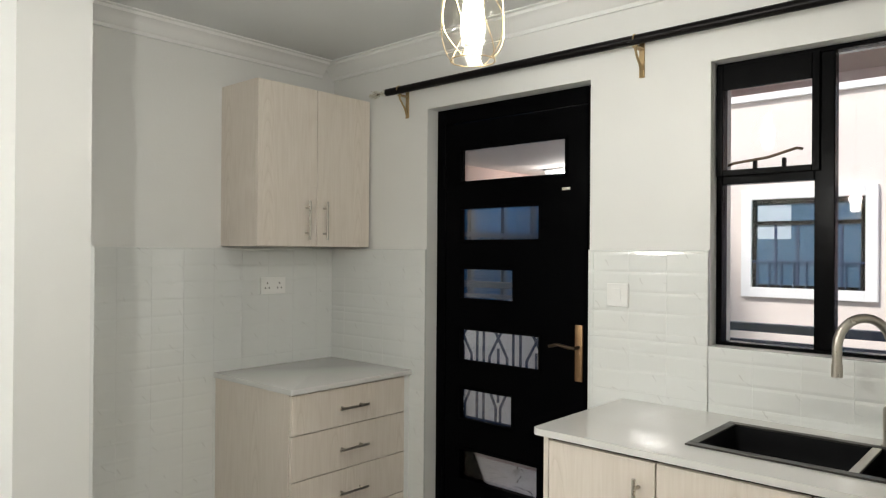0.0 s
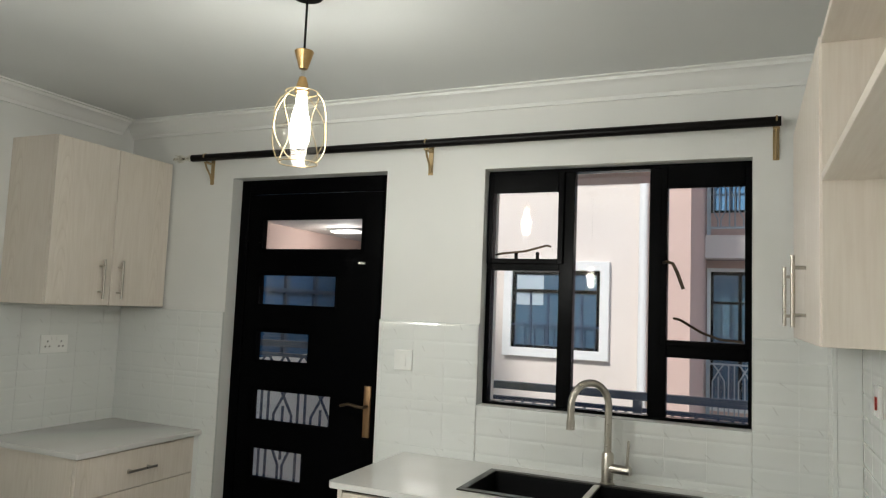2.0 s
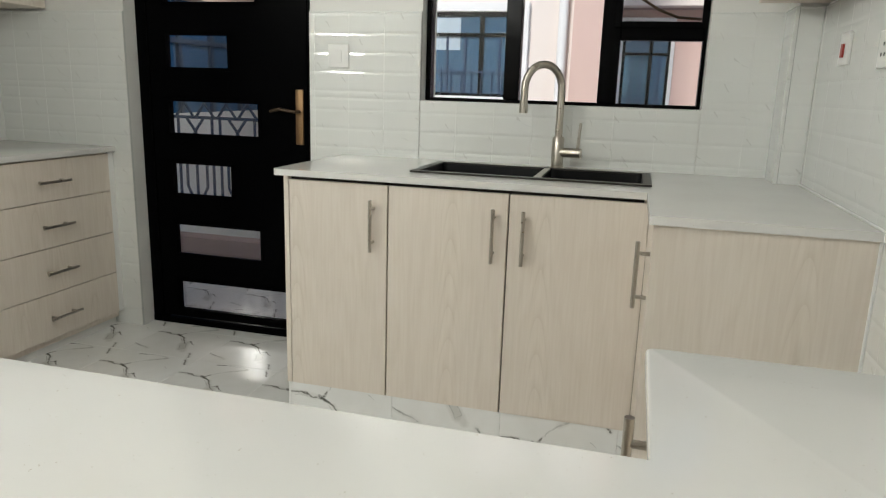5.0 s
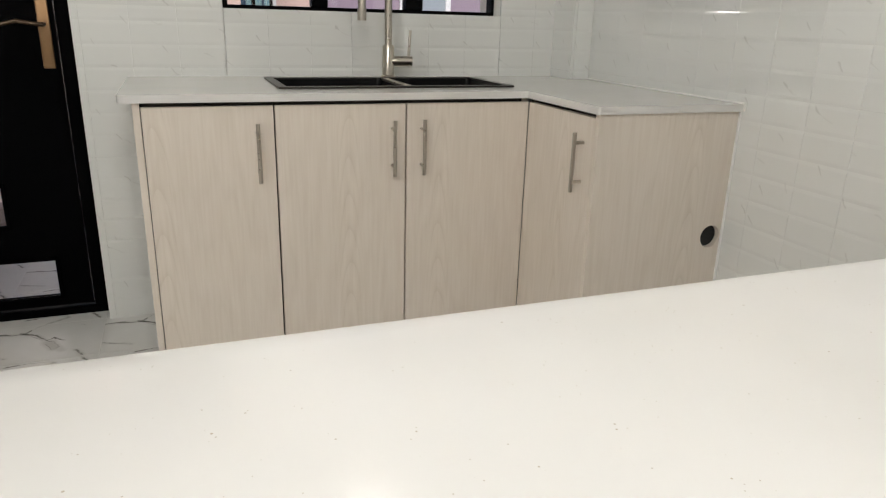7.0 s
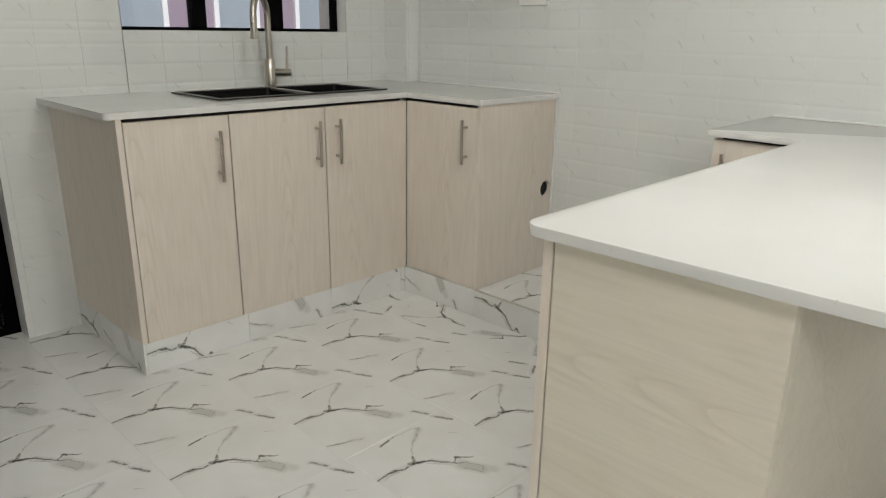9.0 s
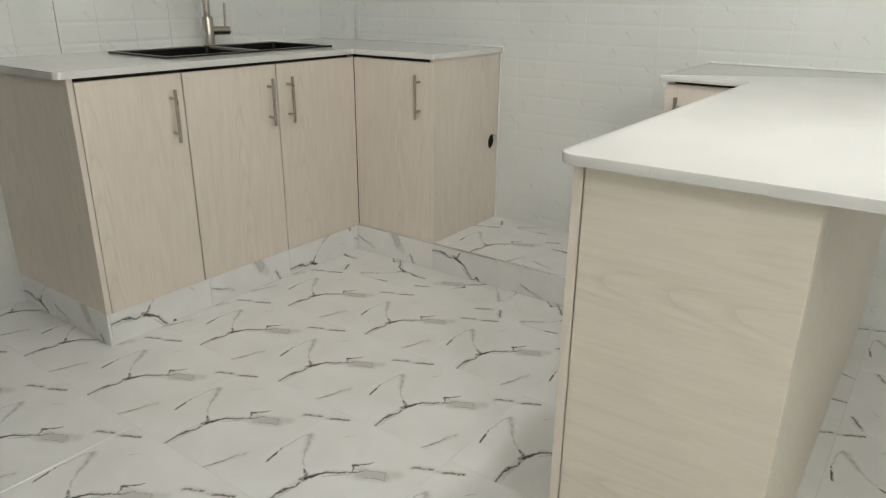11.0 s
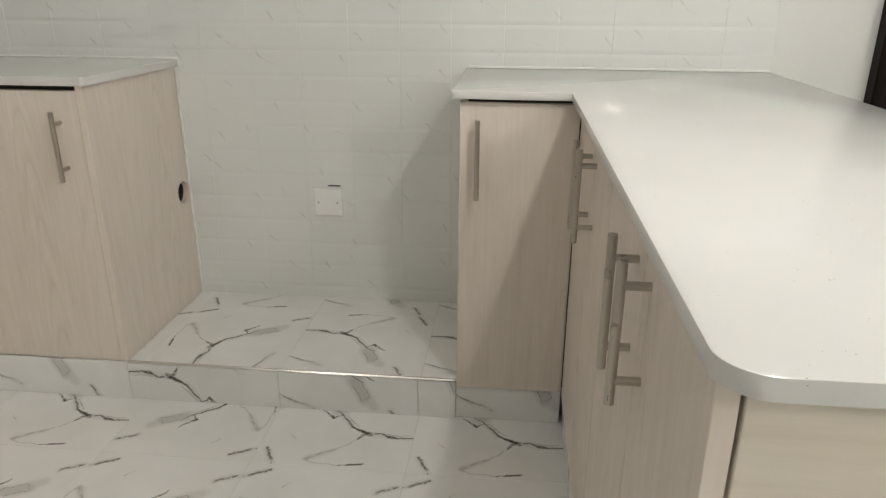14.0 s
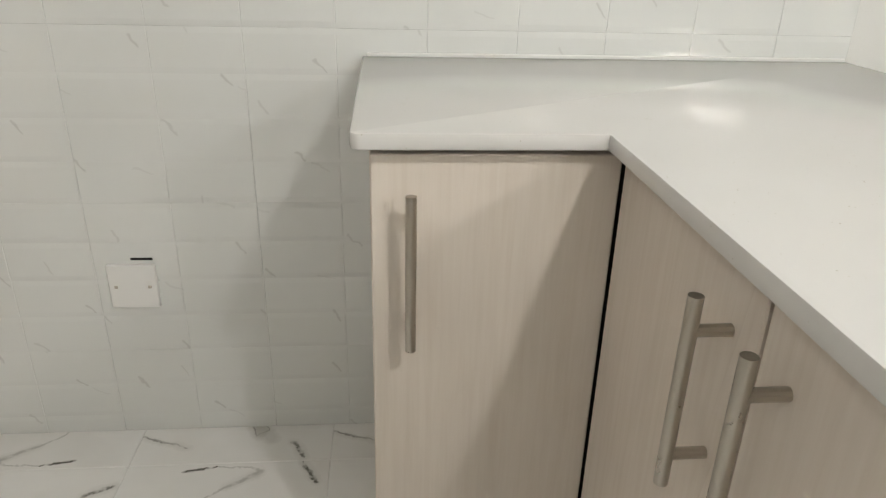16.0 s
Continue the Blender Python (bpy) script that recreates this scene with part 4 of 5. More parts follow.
def chandelier(at):
    """A ceiling chandelier: canopy, stem, hub, curved arms with a candle bulb each."""
    x, y, z = at
    ob = thing("chandelier", (x, y, z), "lit crystal chandelier with curved arms in the dining room", "lamp")
    part("canopy", lathe(bmesh.new(), [(0.0, -0.03), (0.05, -0.03), (0.062, -0.02), (0.065, 0.0), (0.0, 0.0)], (x, y, CEIL - 0.0005)), M_GOLD, ob)
    part("stem", rod(bmesh.new(), (x, y, z - 0.02), (x, y, CEIL - 0.028), 0.008), M_GOLD, ob)
    part("hub", lathe(bmesh.new(), [(0.0, -0.08), (0.012, -0.075), (0.03, -0.04), (0.022, 0.0), (0.035, 0.03), (0.0, 0.04)], (x, y, z)), M_GOLD, ob)
    for k in range(6):
        a = math.pi * k / 3
        c, d = math.cos(a), math.sin(a)
        arm = part("arm", tube(bmesh.new(), [(x + r * c, y + r * d, z + h) for r, h in ((0.02, -0.02), (0.09, -0.06), (0.17, -0.05), (0.215, 0.0), (0.22, 0.03))], 0.006, 8), M_GOLD, ob)
        part("cup", lathe(bmesh.new(), [(0.0, 0.028), (0.028, 0.034), (0.03, 0.042), (0.0, 0.046)], (x + 0.22 * c, y + 0.22 * d, z), 14), M_CRYSTAL, arm, "clear glass cup")
        bl = part("bulb", lathe(bmesh.new(), [(0.0, 0.046), (0.014, 0.05), (0.019, 0.085), (0.014, 0.115), (0.0, 0.135)], (x + 0.22 * c, y + 0.22 * d, z), 12), M_BULB, arm, "glowing candle bulb")
        bl.visible_shadow = False
    return ob


chandelier(CHAN)
bulb_light("chandelier_light", (CHAN[0], CHAN[1], CHAN[2] + 0.09), LAMP_C, 0.16)
bulb_light("dining_light", (PEND2[0], PEND2[1], PEND2[2] + 0.125), LAMP_B)

# ---- sockets and switches ----


def plate(at, face, w, h, label, details, cat="socket", material=None):
    """A wall plate; face is the wall's normal axis with its sign. details: boxes across, up, width, height, depth, material."""
    ob = thing("wall_plate" if cat == "switch" else "wall_socket", at, label, cat)
    n = {"-y": ((1, 0, 0), (0, -1, 0)), "+x": ((0, 1, 0), (1, 0, 0)), "-x": ((0, -1, 0), (-1, 0, 0))}[face]
    ax, out = Vector(n[0]), Vector(n[1])

    def piece(name, u, v, pw, ph, d0, d1, m, lab="", bev=0.0015):
        bm = bmesh.new()
        c = Vector(at) + ax * u + Vector((0, 0, v))
        ext = [abs(ax[i]) * pw / 2 for i in range(3)]
        lo = [c[i] - ext[i] + min(out[i] * d0, out[i] * d1) for i in range(3)]
        hi = [c[i] + ext[i] + max(out[i] * d0, out[i] * d1) for i in range(3)]
        lo[2], hi[2] = c[2] - ph / 2, c[2] + ph / 2
        box(bm, lo[0], hi[0], lo[1], hi[1], lo[2], hi[2], bev)
        return part(name, bm, m, ob, lab)
    piece("plate", 0, 0, w, h, 0.0, 0.009, M_WHITE)
    for name, u, v, pw, ph, d1, m, lab in details:
        piece(name, u, v, pw, ph, 0.009, 0.009 + d1, m, lab, 0.0006)
    return ob


TT = 0.0125   # tile thickness
hole = lambda u, v, w=0.006, h=0.008: ("pin_hole", u, v, w, h, 0.0004, M_HOLESHADE, "")
plate((WX + TT, -0.396, 1.246), "+x", 0.146, 0.086, "white double socket on the tiled wall", [hole(-0.036, 0.012), hole(-0.047, -0.012), hole(-0.025, -0.012), hole(0.036, 0.012), hole(0.025, -0.012), hole(0.047, -0.012),
      ("rocker", -0.012, 0.026, 0.012, 0.018, 0.003, M_WHITE, ""), ("rocker", 0.012, 0.026, 0.012, 0.018, 0.003, M_WHITE, "")])
plate((0.143, -TT, 1.261), "-y", 0.088, 0.088, "white light switch on the tiled wall", [("rocker", 0, 0, 0.03, 0.05, 0.003, M_WHITE, "")], "switch")
plate((EX - TT, -0.869, 1.263), "-x", 0.146, 0.086, "white double socket on the tiled wall", [hole(-0.036, 0.012), hole(-0.047, -0.012), hole(-0.025, -0.012), hole(0.036, 0.012), hole(0.025, -0.012), hole(0.047, -0.012)])
plate((EX - TT, -0.492, 1.284), "-x", 0.086, 0.086, "white cooker switch with a red rocker", [("rocker", 0, -0.005, 0.022, 0.036, 0.005, M_RED, "red rocker")], "switch")
plate((EX - TT, -1.466, 0.440), "-x", 0.086, 0.086, "white cooker outlet plate low on the tiled wall", [("screw", -0.03, 0, 0.006, 0.006, 0.001, M_STEEL, ""), ("screw", 0.03, 0, 0.006, 0.006, 0.001, M_STEEL, "")])
solid("wall_gap", B((EX - TT - 0.002, EX - TT + 0.001, -1.505, -1.467, 0.491, 0.495)), M_HOLESHADE, "dark gap in the tiles above the outlet plate", "gap")

# dark joinery south of the worktop
structure("door_2", B((EX - 0.05, EX - 0.001, -4.1, -3.0, 0.0, 2.3), bevel=0.004), M_DARKDOOR, "tall closed dark-stained wooden door", "door")

# platform for the cooker, plinths and its trim
PE, PS, PN = 1.368, -1.912, -1.014
structure("cooker_platform", B((PE + 0.012, EX - TT, PS, PN, 0.0, PZ - 0.008)), M_GROUT, "low tiled platform for the cooker", "platform")
structure("platform_trim", B((PE - 0.001, PE + 0.010, PS + 0.001, PN - 0.001, PZ - 0.002, PZ + 0.005), bevel=0.003), M_ALU, "aluminium edge trim of the tiled platform", "trim")
plinth = structure("plinth", B((0.2085, 0.2175, FRONT + 0.0145, -0.014, 0, PZ - 0.001), (0.218, 1.38, FRONT + 0.012, FRONT + 0.05, 0, PZ - 0.001), (1.38, 1.42, PN, FRONT + 0.012, 0, PZ - 0.001), (1.390, 1.42, PF, PS, 0, 0.096), (0.228, 1.388, PF - 0.05, PF - 0.012, 0, 0.092)),
                   M_GROUT, "tiled plinth under the base cabinets", "plinth")

# caulk beads where joinery meets the tiles
for name, dims in (("caulk_corner_cabinet", (EX - TT - 0.006, EX - TT, -1.0215, -1.0145, PZ, 0.8485)), ("caulk_worktop_end", (EX - TT - 0.004, EX - TT, -1.033, -1.0265, H - 0.02, H)),
                   ("caulk_drawer_cabinet", (-0.985, -0.973, -0.0455, -0.0125, 0.07, DTOP - 0.024)), ("caulk_worktop_east", (EX - TT - 0.005, EX - TT, -1.026, -0.18, H, H + 0.005)),
                   ("caulk_peninsula", (EX - TT - 0.006, EX - TT, -2.73, -1.90, H2, H2 + 0.006))):
    structure(name, B(dims, bevel=0.001), M_CAULK, "white silicone bead along the tiles", "caulk")

# ---- outside: corridor railing and buildings ----


def railing(y, x0, x1, material, label, top=1.06, bottom=0.16, pitch=0.31, panel_top=None):
    ob = thing("railing", ((x0 + x1) / 2, y, 0), label, "railing")
    part("top_rail", B((x0, x1, y - 0.03, y + 0.03, top - 0.045, top), bevel=0.004), material, ob)
    part("middle_rail", B((x0, x1, y - 0.015, y + 0.015, top - 0.115, top - 0.09), bevel=0.002), material, ob)
    part("bottom_rail", B((x0, x1, y - 0.015, y + 0.015, bottom, bottom + 0.03), bevel=0.002), material, ob)
    lo, hi = bottom + 0.03, panel_top or top - 0.115
    if panel_top:
        part("lattice_rail", B((x0, x1, y - 0.012, y + 0.012, panel_top, panel_top + 0.02), bevel=0.002), material, ob)
    n = int((x1 - x0) / pitch)
    for i in range(n):
        xs = x0 + (x1 - x0) * (i + 0.5) / n
        bm = bmesh.new()
        q = pitch * 0.25
        for s in (-1, 1):
            tube(bm, [(xs + s * q * 0.25, y, lo), (xs + s * q * 0.25, y, lo + 0.10), (xs + s * q, y, lo + 0.22), (xs + s * q, y, hi - 0.22), (xs - s * q * 0.2, y, hi - 0.06), (xs - s * q * 0.8, y, hi)], 0.010, 6)
            tube(bm, [(xs + s * pitch * 0.42, y, lo), (xs + s * pitch * 0.42, y, hi)], 0.010, 6)
        tube(bm, [(xs, y, lo + 0.14), (xs, y, hi - 0.16)], 0.010, 6)
        if panel_top:
            for s in (-1, 1):
                for c in (-0.25, 0.25):
                    rod(bm, (xs + c * pitch - s * 0.07, y, panel_top + 0.01), (xs + c * pitch + s * 0.07, y, top - 0.11), 0.010, 6)
        part("panel", bm, material, ob)
    for i in range(int((x1 - x0) / 1.6) + 1):
        xs = x0 + 0.03 + i * (x1 - x0 - 0.06) / int((x1 - x0) / 1.6)
        part("post", B((xs - 0.025, xs + 0.025, y - 0.025, y + 0.025, bottom - 0.1, top - 0.045)), material, ob)
    return ob


structure("link_slab", B((-4.15, -1.61, 1.551, 8.99, 2.50, 2.68)), M_CREAM, "cream plastered underside of a linking slab", "ceiling")
west_wing = thing("apartment_building", (-5.5, 5.0, -3.1), "pink rendered side wing with dark blue glazing", "building")
part("wall", B((-7.0, -4.30, 1.6, 8.99, 2.15, 6.5)), M_PINK, west_wing)
part("lower_wall", B((-7.0, -4.30, 1.6, 8.99, -3.1, 0.75)), M_WFRAME, west_wing, "white rendered parapet wall")
part("beam", B((-4.299, -4.151, 1.6, 8.99, 2.16, 2.69)), M_PINK, west_wing, "pink rendered beam")
part("glazing", B((-4.40, -4.36, 1.6, 8.99, 0.75, 2.15)), M_DEEPBLUE, west_wing, "dark blue window glass")
for yy in (1.7, 2.4, 3.1, 3.8, 4.5, 5.2, 5.9, 6.6, 7.3, 8.0):
    part("mullion", B((-4.36, -4.31, yy, yy + 0.07, 0.75, 2.15)), M_RAILBLUE, west_wing)
part("transom", B((-4.358, -4.312, 1.6, 8.99, 1.62, 1.68)), M_RAILBLUE, west_wing)
end_wing = thing("apartment_building", (-3.0, 9.2, -3.1), "white rendered end wing with blue glazing under a pink beam", "building")
part("lower_wall", B((-7.0, -1.61, 9.0, 11.0, -3.1, 0.75)), M_WFRAME, end_wing, "white rendered parapet wall")
part("wall", B((-7.0, -1.61, 9.0, 11.0, 2.15, 6.5)), M_PINK, end_wing)
part("glazing", B((-4.299, -1.61, 9.04, 9.08, 0.75, 2.15)), M_DEEPBLUE, end_wing, "blue window glass")
part("pillar", B((-3.35, -3.15, 8.96, 9.03, 0.75, 2.15)), M_WFRAME, end_wing, "white rendered pillar")
for xx in (-4.0, -2.7, -2.2, -1.7):
    part("mullion", B((xx, xx + 0.05, 9.0, 9.035, 0.75, 2.15)), M_RAILBLUE, end_wing)
fix = thing("ceiling_light", (-3.4, 5.2, 2.5), "flat white ceiling light under the linking slab, lit to brighten the soffit", "lamp")
part("base", B((-3.62, -3.18, 5.10, 5.30, 2.475, 2.4995), bevel=0.004), M_WHITE, fix)
part("diffuser", B((-3.60, -3.20, 5.12, 5.28, 2.445, 2.4745), bevel=0.006), M_TUBE, fix, "glowing white diffuser")
# added fill in place of daylight bounced from the yard onto the soffit
bulb_light("soffit_fill_light", (-3.4, 5.2, 2.38), 26.0, 0.08, (1.0, 0.97, 0.93))
railing(1.48, -0.74, 5.9, M_RAILBLUE, "dark blue steel corridor railing with bent bars", 1.05, 0.19)
railing(1.48, -5.9, -0.76, M_RAILBLUE, "taller dark blue steel corridor railing with bent bars", 1.21, 0.19, panel_top=0.90)


def facade_window(parent, x0, x1, z0, z1, y, border=0.10):
    w = part("window", B((x0 + border, x1 - border, y - 0.02, y + 0.02, z0 + border, z1 - border)), M_BLUEGLASS, parent, "blue reflective window glass")
    if border > 0.03:
        part("surround", B((x0, x0 + border, y - 0.07, y - 0.001, z0, z1), (x1 - border, x1, y - 0.07, y - 0.001, z0, z1), (x0 + border, x1 - border, y - 0.07, y - 0.001, z0, z0 + border),
                           (x0 + border, x1 - border, y - 0.07, y - 0.001, z1 - border, z1), bevel=0.004), M_WFRAME, w, "raised white window surround")
    b, xm = border, x0 + border + (x1 - x0 - 2 * border) * 0.60
    zt = z1 - border - (z1 - z0) * 0.22
    part("frame", B((x0 + b, x0 + b + 0.04, y - 0.04, y - 0.021, z0 + b, z1 - b), (x1 - b - 0.04, x1 - b, y - 0.04, y - 0.021, z0 + b, z1 - b), (x0 + b, x1 - b, y - 0.04, y - 0.021, z0 + b, z0 + b + 0.03),
                    (x0 + b, x1 - b, y - 0.04, y - 0.021, z1 - b - 0.05, z1 - b), (xm - 0.025, xm + 0.025, y - 0.045, y - 0.021, z0 + b, z1 - b), (x0 + b, x1 - b, y - 0.045, y - 0.021, zt - 0.02, zt + 0.02)), M_BLACK, w)
    for f in (0.22, 0.42, 0.80):
        xs = x0 + b + (x1 - x0 - 2 * b) * f
        part("glazing_bar", B((xs - 0.012, xs + 0.012, y - 0.036, y - 0.021, z0 + b + 0.03, zt - 0.02)), M_RAILBLUE, w)
    # sky reflection painted as a pale sheet on the upper left of the glass
    if border > 0.08:
        part("sky_patch", B((x0 + b + 0.05, x0 + b + (x1 - x0 - 2 * b) * 0.36, y - 0.024, y - 0.0205, zt - 0.16, z1 - b - 0.06)), M_SKYPATCH, w, "pale blue patch on the glass as the sky's reflection")
    bars = bmesh.new()
    for i in range(9):
        xs = x0 + b + 0.05 + (x1 - x0 - 2 * b - 0.1) * i / 8
        rod(bars, (xs, y - 0.05, z0 + b), (xs, y - 0.05, z0 + b + 0.26), 0.006, 6)
    box(bars, x0 + b, x1 - b, y - 0.056, y - 0.046, z0 + b + 0.25, z0 + b + 0.27)
    part("guard", bars, M_RAILBLUE, w)
    return w


FY = 5.0
house = thing("apartment_building", (-0.5, FY, -3.1), "cream rendered apartment building across the yard", "building")
part("wall", B((-1.60, 0.60, FY, FY + 4, -3.1, 6.5)), M_CREAM, house)
part("band", B((-1.60, 0.60, FY - 0.06, FY - 0.001, 2.98, 3.06)), M_WFRAME, house, "thin white storey band")
part("roof", B((-1.75, 0.75, FY - 0.3, FY + 4.2, 6.5, 6.7)), M_MAUVE, house)
facade_window(house, -1.07, 0.14, 0.985, 2.07, FY)
facade_window(house, -1.06, 0.19, 3.79, 4.90, FY)
part("downpipe", rod(bmesh.new(), (0.50, FY - 0.07, -3.1), (0.50, FY - 0.07, 6.5), 0.05, 14), M_WFRAME, house, "white downpipe")
tower = thing("stair_tower", (0.8, 5.2, -3.1), "pink rendered wing of the building opposite", "building")
part("wall", B((0.61, 0.985, 4.85, 9.0, -3.1, 6.5)), M_PINK, tower)
part("roof", B((0.55, 1.05, 4.75, 9.0, 6.5, 6.7)), M_MAUVE, tower)
wing = thing("apartment_building", (4.0, 8.0, -3.1), "pink rendered apartment block with steel balconies", "building")
WY = 8.0
part("wall", B((0.99, 9.0, WY, WY + 4, -3.1, 6.5)), M_PINK, wing)
part("band", B((0.99, 9.0, WY - 0.25, WY - 0.001, 2.33, 2.50)), M_MAUVE, wing, "mauve storey band")
part("band", B((0.99, 9.0, WY - 0.30, WY - 0.001, 2.50, 2.62)), M_CREAM, wing)
part("roof", B((0.99, 9.2, WY - 0.3, WY + 4.2, 6.5, 6.7)), M_MAUVE, wing)
facade_window(wing, 0.995, 1.75, 0.2, 2.22, WY, 0.05)
facade_window(wing, 0.995, 2.4, 3.0, 4.4, WY, 0.03)
# no real recess: its shade is put into the violet colour of a flat box
part("recess_wall", B((2.3, 9.0, WY - 0.10, WY - 0.001, -0.1, 2.32)), M_VIOLETSHADE, wing, "rendered wall coloured dull violet as a recess in shade")
for xx in (3.55, 5.1, 6.6):
    frame_ = part("door_frame", B((xx, xx + 0.08, WY - 0.16, WY - 0.101, -0.1, 1.95), (xx + 0.72, xx + 0.80, WY - 0.16, WY - 0.101, -0.1, 1.95), (xx + 0.08, xx + 0.72, WY - 0.16, WY - 0.101, 1.87, 1.95)), M_WFRAME, wing, "white door frame")
    part("door", B((xx + 0.08, xx + 0.72, WY - 0.13, WY - 0.101, -0.1, 1.87)), M_RAILGREY, frame_, "grey steel door")
railing(7.62, 1.0, 5.0, M_RAILGREY, "grey steel balcony railing with bent bars", 0.98, -0.10)
balc = railing(7.62, 1.0, 5.0, M_RAILGREY, "grey steel balcony railing with bent bars", 3.75, 2.75)
solid("balcony_slab", B((0.99, 5.2, 7.5, 7.999, -0.25, -0.1)), M_CREAM, "cream concrete balcony slab", "balcony", at=(0, 0, -0.2))
solid("balcony_slab", B((0.99, 5.2, 7.5, 7.749, 2.33, 2.65)), M_CREAM, "cream concrete balcony slab", "balcony", at=(0, 0, 2.4))

# ---- floor tiles ----
TS, GAP = 0.378, 0.0007
TX0, TY0 = 0.0, -1.058
MOTIF = (0.127, 0.244)


def tile_mesh(x0, x1, y0, y1, thick, ox, oy, turn=0):
    """One eased tile; its own origin lies at the middle of the printed veins, and turn counts the quarter turns of the print."""
    e = 0.0012
    c, q = round(math.cos(math.pi * turn / 2)), round(math.sin(math.pi * turn / 2))
    bm = bmesh.new()
    rings = []
    for inset, z in ((0, -thick), (0, -e), (e, 0)):
        ring = []
        for x, y in ((x0 + inset, y0 + inset), (x1 - inset, y0 + inset), (x1 - inset, y1 - inset), (x0 + inset, y1 - inset)):
            u, v = x - ox, y - oy
            ring.append(bm.verts.new((c * u + q * v, -q * u + c * v, z)))
        rings.append(ring)
    for a, b in zip(rings, rings[1:]):
        for k in range(4):
            bm.faces.new((a[k], a[(k + 1) % 4], b[(k + 1) % 4], b[k]))
    bm.faces.new(rings[-1])
    me = bpy.data.meshes.new("tile")
    bm.to_mesh(me)
    bm.free()
    me.materials.append(M_FLOOR)
    return me


TILES = {}


def lay_tiles(parent, x0, x1, y0, y1, z, thick, gx=TX0, gy=TY0, turns=None):
    """Tiles on one grid, cut at the edges of the area; turns gives the quarter turns of a tile from its column and row."""
    for i in range(math.floor((x0 - gx) / TS + 1e-4), math.ceil((x1 - gx) / TS - 1e-4)):
        for j in range(math.floor((y0 - gy) / TS + 1e-4), math.ceil((y1 - gy) / TS - 1e-4)):
            bx, by = gx + i * TS, gy + j * TS
            a, b = max(bx, x0) + GAP / 2, min(bx + TS, x1) - GAP / 2
            c, d = max(by, y0) + GAP / 2, min(by + TS, y1) - GAP / 2
            if b - a < 0.006 or d - c < 0.006:
                continue
            turn = (turns(i, j) if turns else 0) % 4
            mx, my = MOTIF[0] - TS / 2, MOTIF[1] - TS / 2
            for _ in range(turn):
                mx, my = -my, mx
            ox, oy = mx + TS / 2, my + TS / 2
            key = tuple(round(v, 3) for v in (a - bx, b - bx, c - by, d - by, thick)) + (turn,)
            if key not in TILES:
                TILES[key] = tile_mesh(key[0], key[1], key[2], key[3], thick, ox, oy, turn)
            ob = new("tile", TILES[key])
            ob.location, ob.rotation_euler = (bx + ox, by + oy, z), (0, 0, math.pi * turn / 2)
            ob.parent = parent


lay_tiles(floor, WEST, EX, SOUTH, 0.0, 0.0, 0.006, turns=lambda i, j: 0 if i != 3 else (2 if j == -1 else 1))
lay_tiles(floor, DOOR_L, DOOR_R, 0.0, 0.2, 0.0, 0.006)
lay_tiles(corridor, -3.0, 3.0, 0.2, 1.42, -0.03, 0.006)
platform = bpy.data.objects["cooker_platform"]
lay_tiles(platform, PE + 0.011, EX - TT, PS, PN, PZ, 0.008, PE, -1.44, turns=lambda i, j: (0 if i == 0 else 1) if j >= 0 else 3)


def upright_tile(parent, x, y0, y1, z0, z1, out, u0, v0):
    """A strip of floor tile standing on edge; out turns its face; u0, v0: where on the printed tile the strip was cut."""
    ln, ht = y1 - y0, z1 - z0
    me = tile_mesh(u0, u0 + ln - GAP, v0, v0 + ht, 0.008, *MOTIF)
    ob = new("tile", me)
    rot = {"-x": Matrix(((0, 0, -1), (-1, 0, 0), (0, 1, 0))), "-y": Matrix(((1, 0, 0), (0, 0, -1), (0, 1, 0))), "+y": Matrix(((-1, 0, 0), (0, 0, 1), (0, 1, 0)))}[out]
    u = rot @ Vector((MOTIF[0] - u0, MOTIF[1] - v0, 0))
    start = {"-x": Vector((x, y1, z0)), "-y": Vector((y0, x, z0)), "+y": Vector((y1, x, z0))}[out]
    ob.matrix_world = Matrix.Translation(start + u) @ rot.to_4x4()
    ob.parent = parent


upright_tile(plinth, 0.1995, -0.236, -0.013, 0.0, PZ - 0.001, "-x", 0.0, 0.20)
upright_tile(plinth, 0.1995, FRONT + 0.004, -0.236, 0.0, PZ - 0.001, "-x", 0.0, 0.03)
for a, c, v in ((0.2085, 0.59, 0.17), (0.59, 0.968, 0.015), (0.968, 1.346, 0.22), (1.346, 1.374, 0.03)):
    upright_tile(plinth, FRONT + 0.004, a, c, 0.0, PZ - 0.001, "-y", 0.0, v)
upright_tile(plinth, PE, PN, FRONT + 0.003, 0.0, PZ - 0.001, "-x", 0.0, 0.02)
for a, c, u, v in ((-1.435, PN, 0.0, 0.160), (-1.812, -1.435, 0.0, 0.045), (PS, -1.812, 0.13, 0.0)):
    upright_tile(platform, PE + 0.001, a, c, 0.0, PZ - 0.002, "-x", u, v)
upright_tile(plinth, 1.376, PF, PS, 0.0, 0.097, "-x", 0.0, 0.02)
for a, c in ((0.228, 0.60), (0.60, 0.976), (0.976, 1.35)):
    upright_tile(plinth, PF - 0.006, a, c, 0.0, 0.092, "+y", 0.0, 0.05)

# ---- wall tiles ----
WT = 0.30
BRICK_W, BRICK_H = 0.15, 0.075


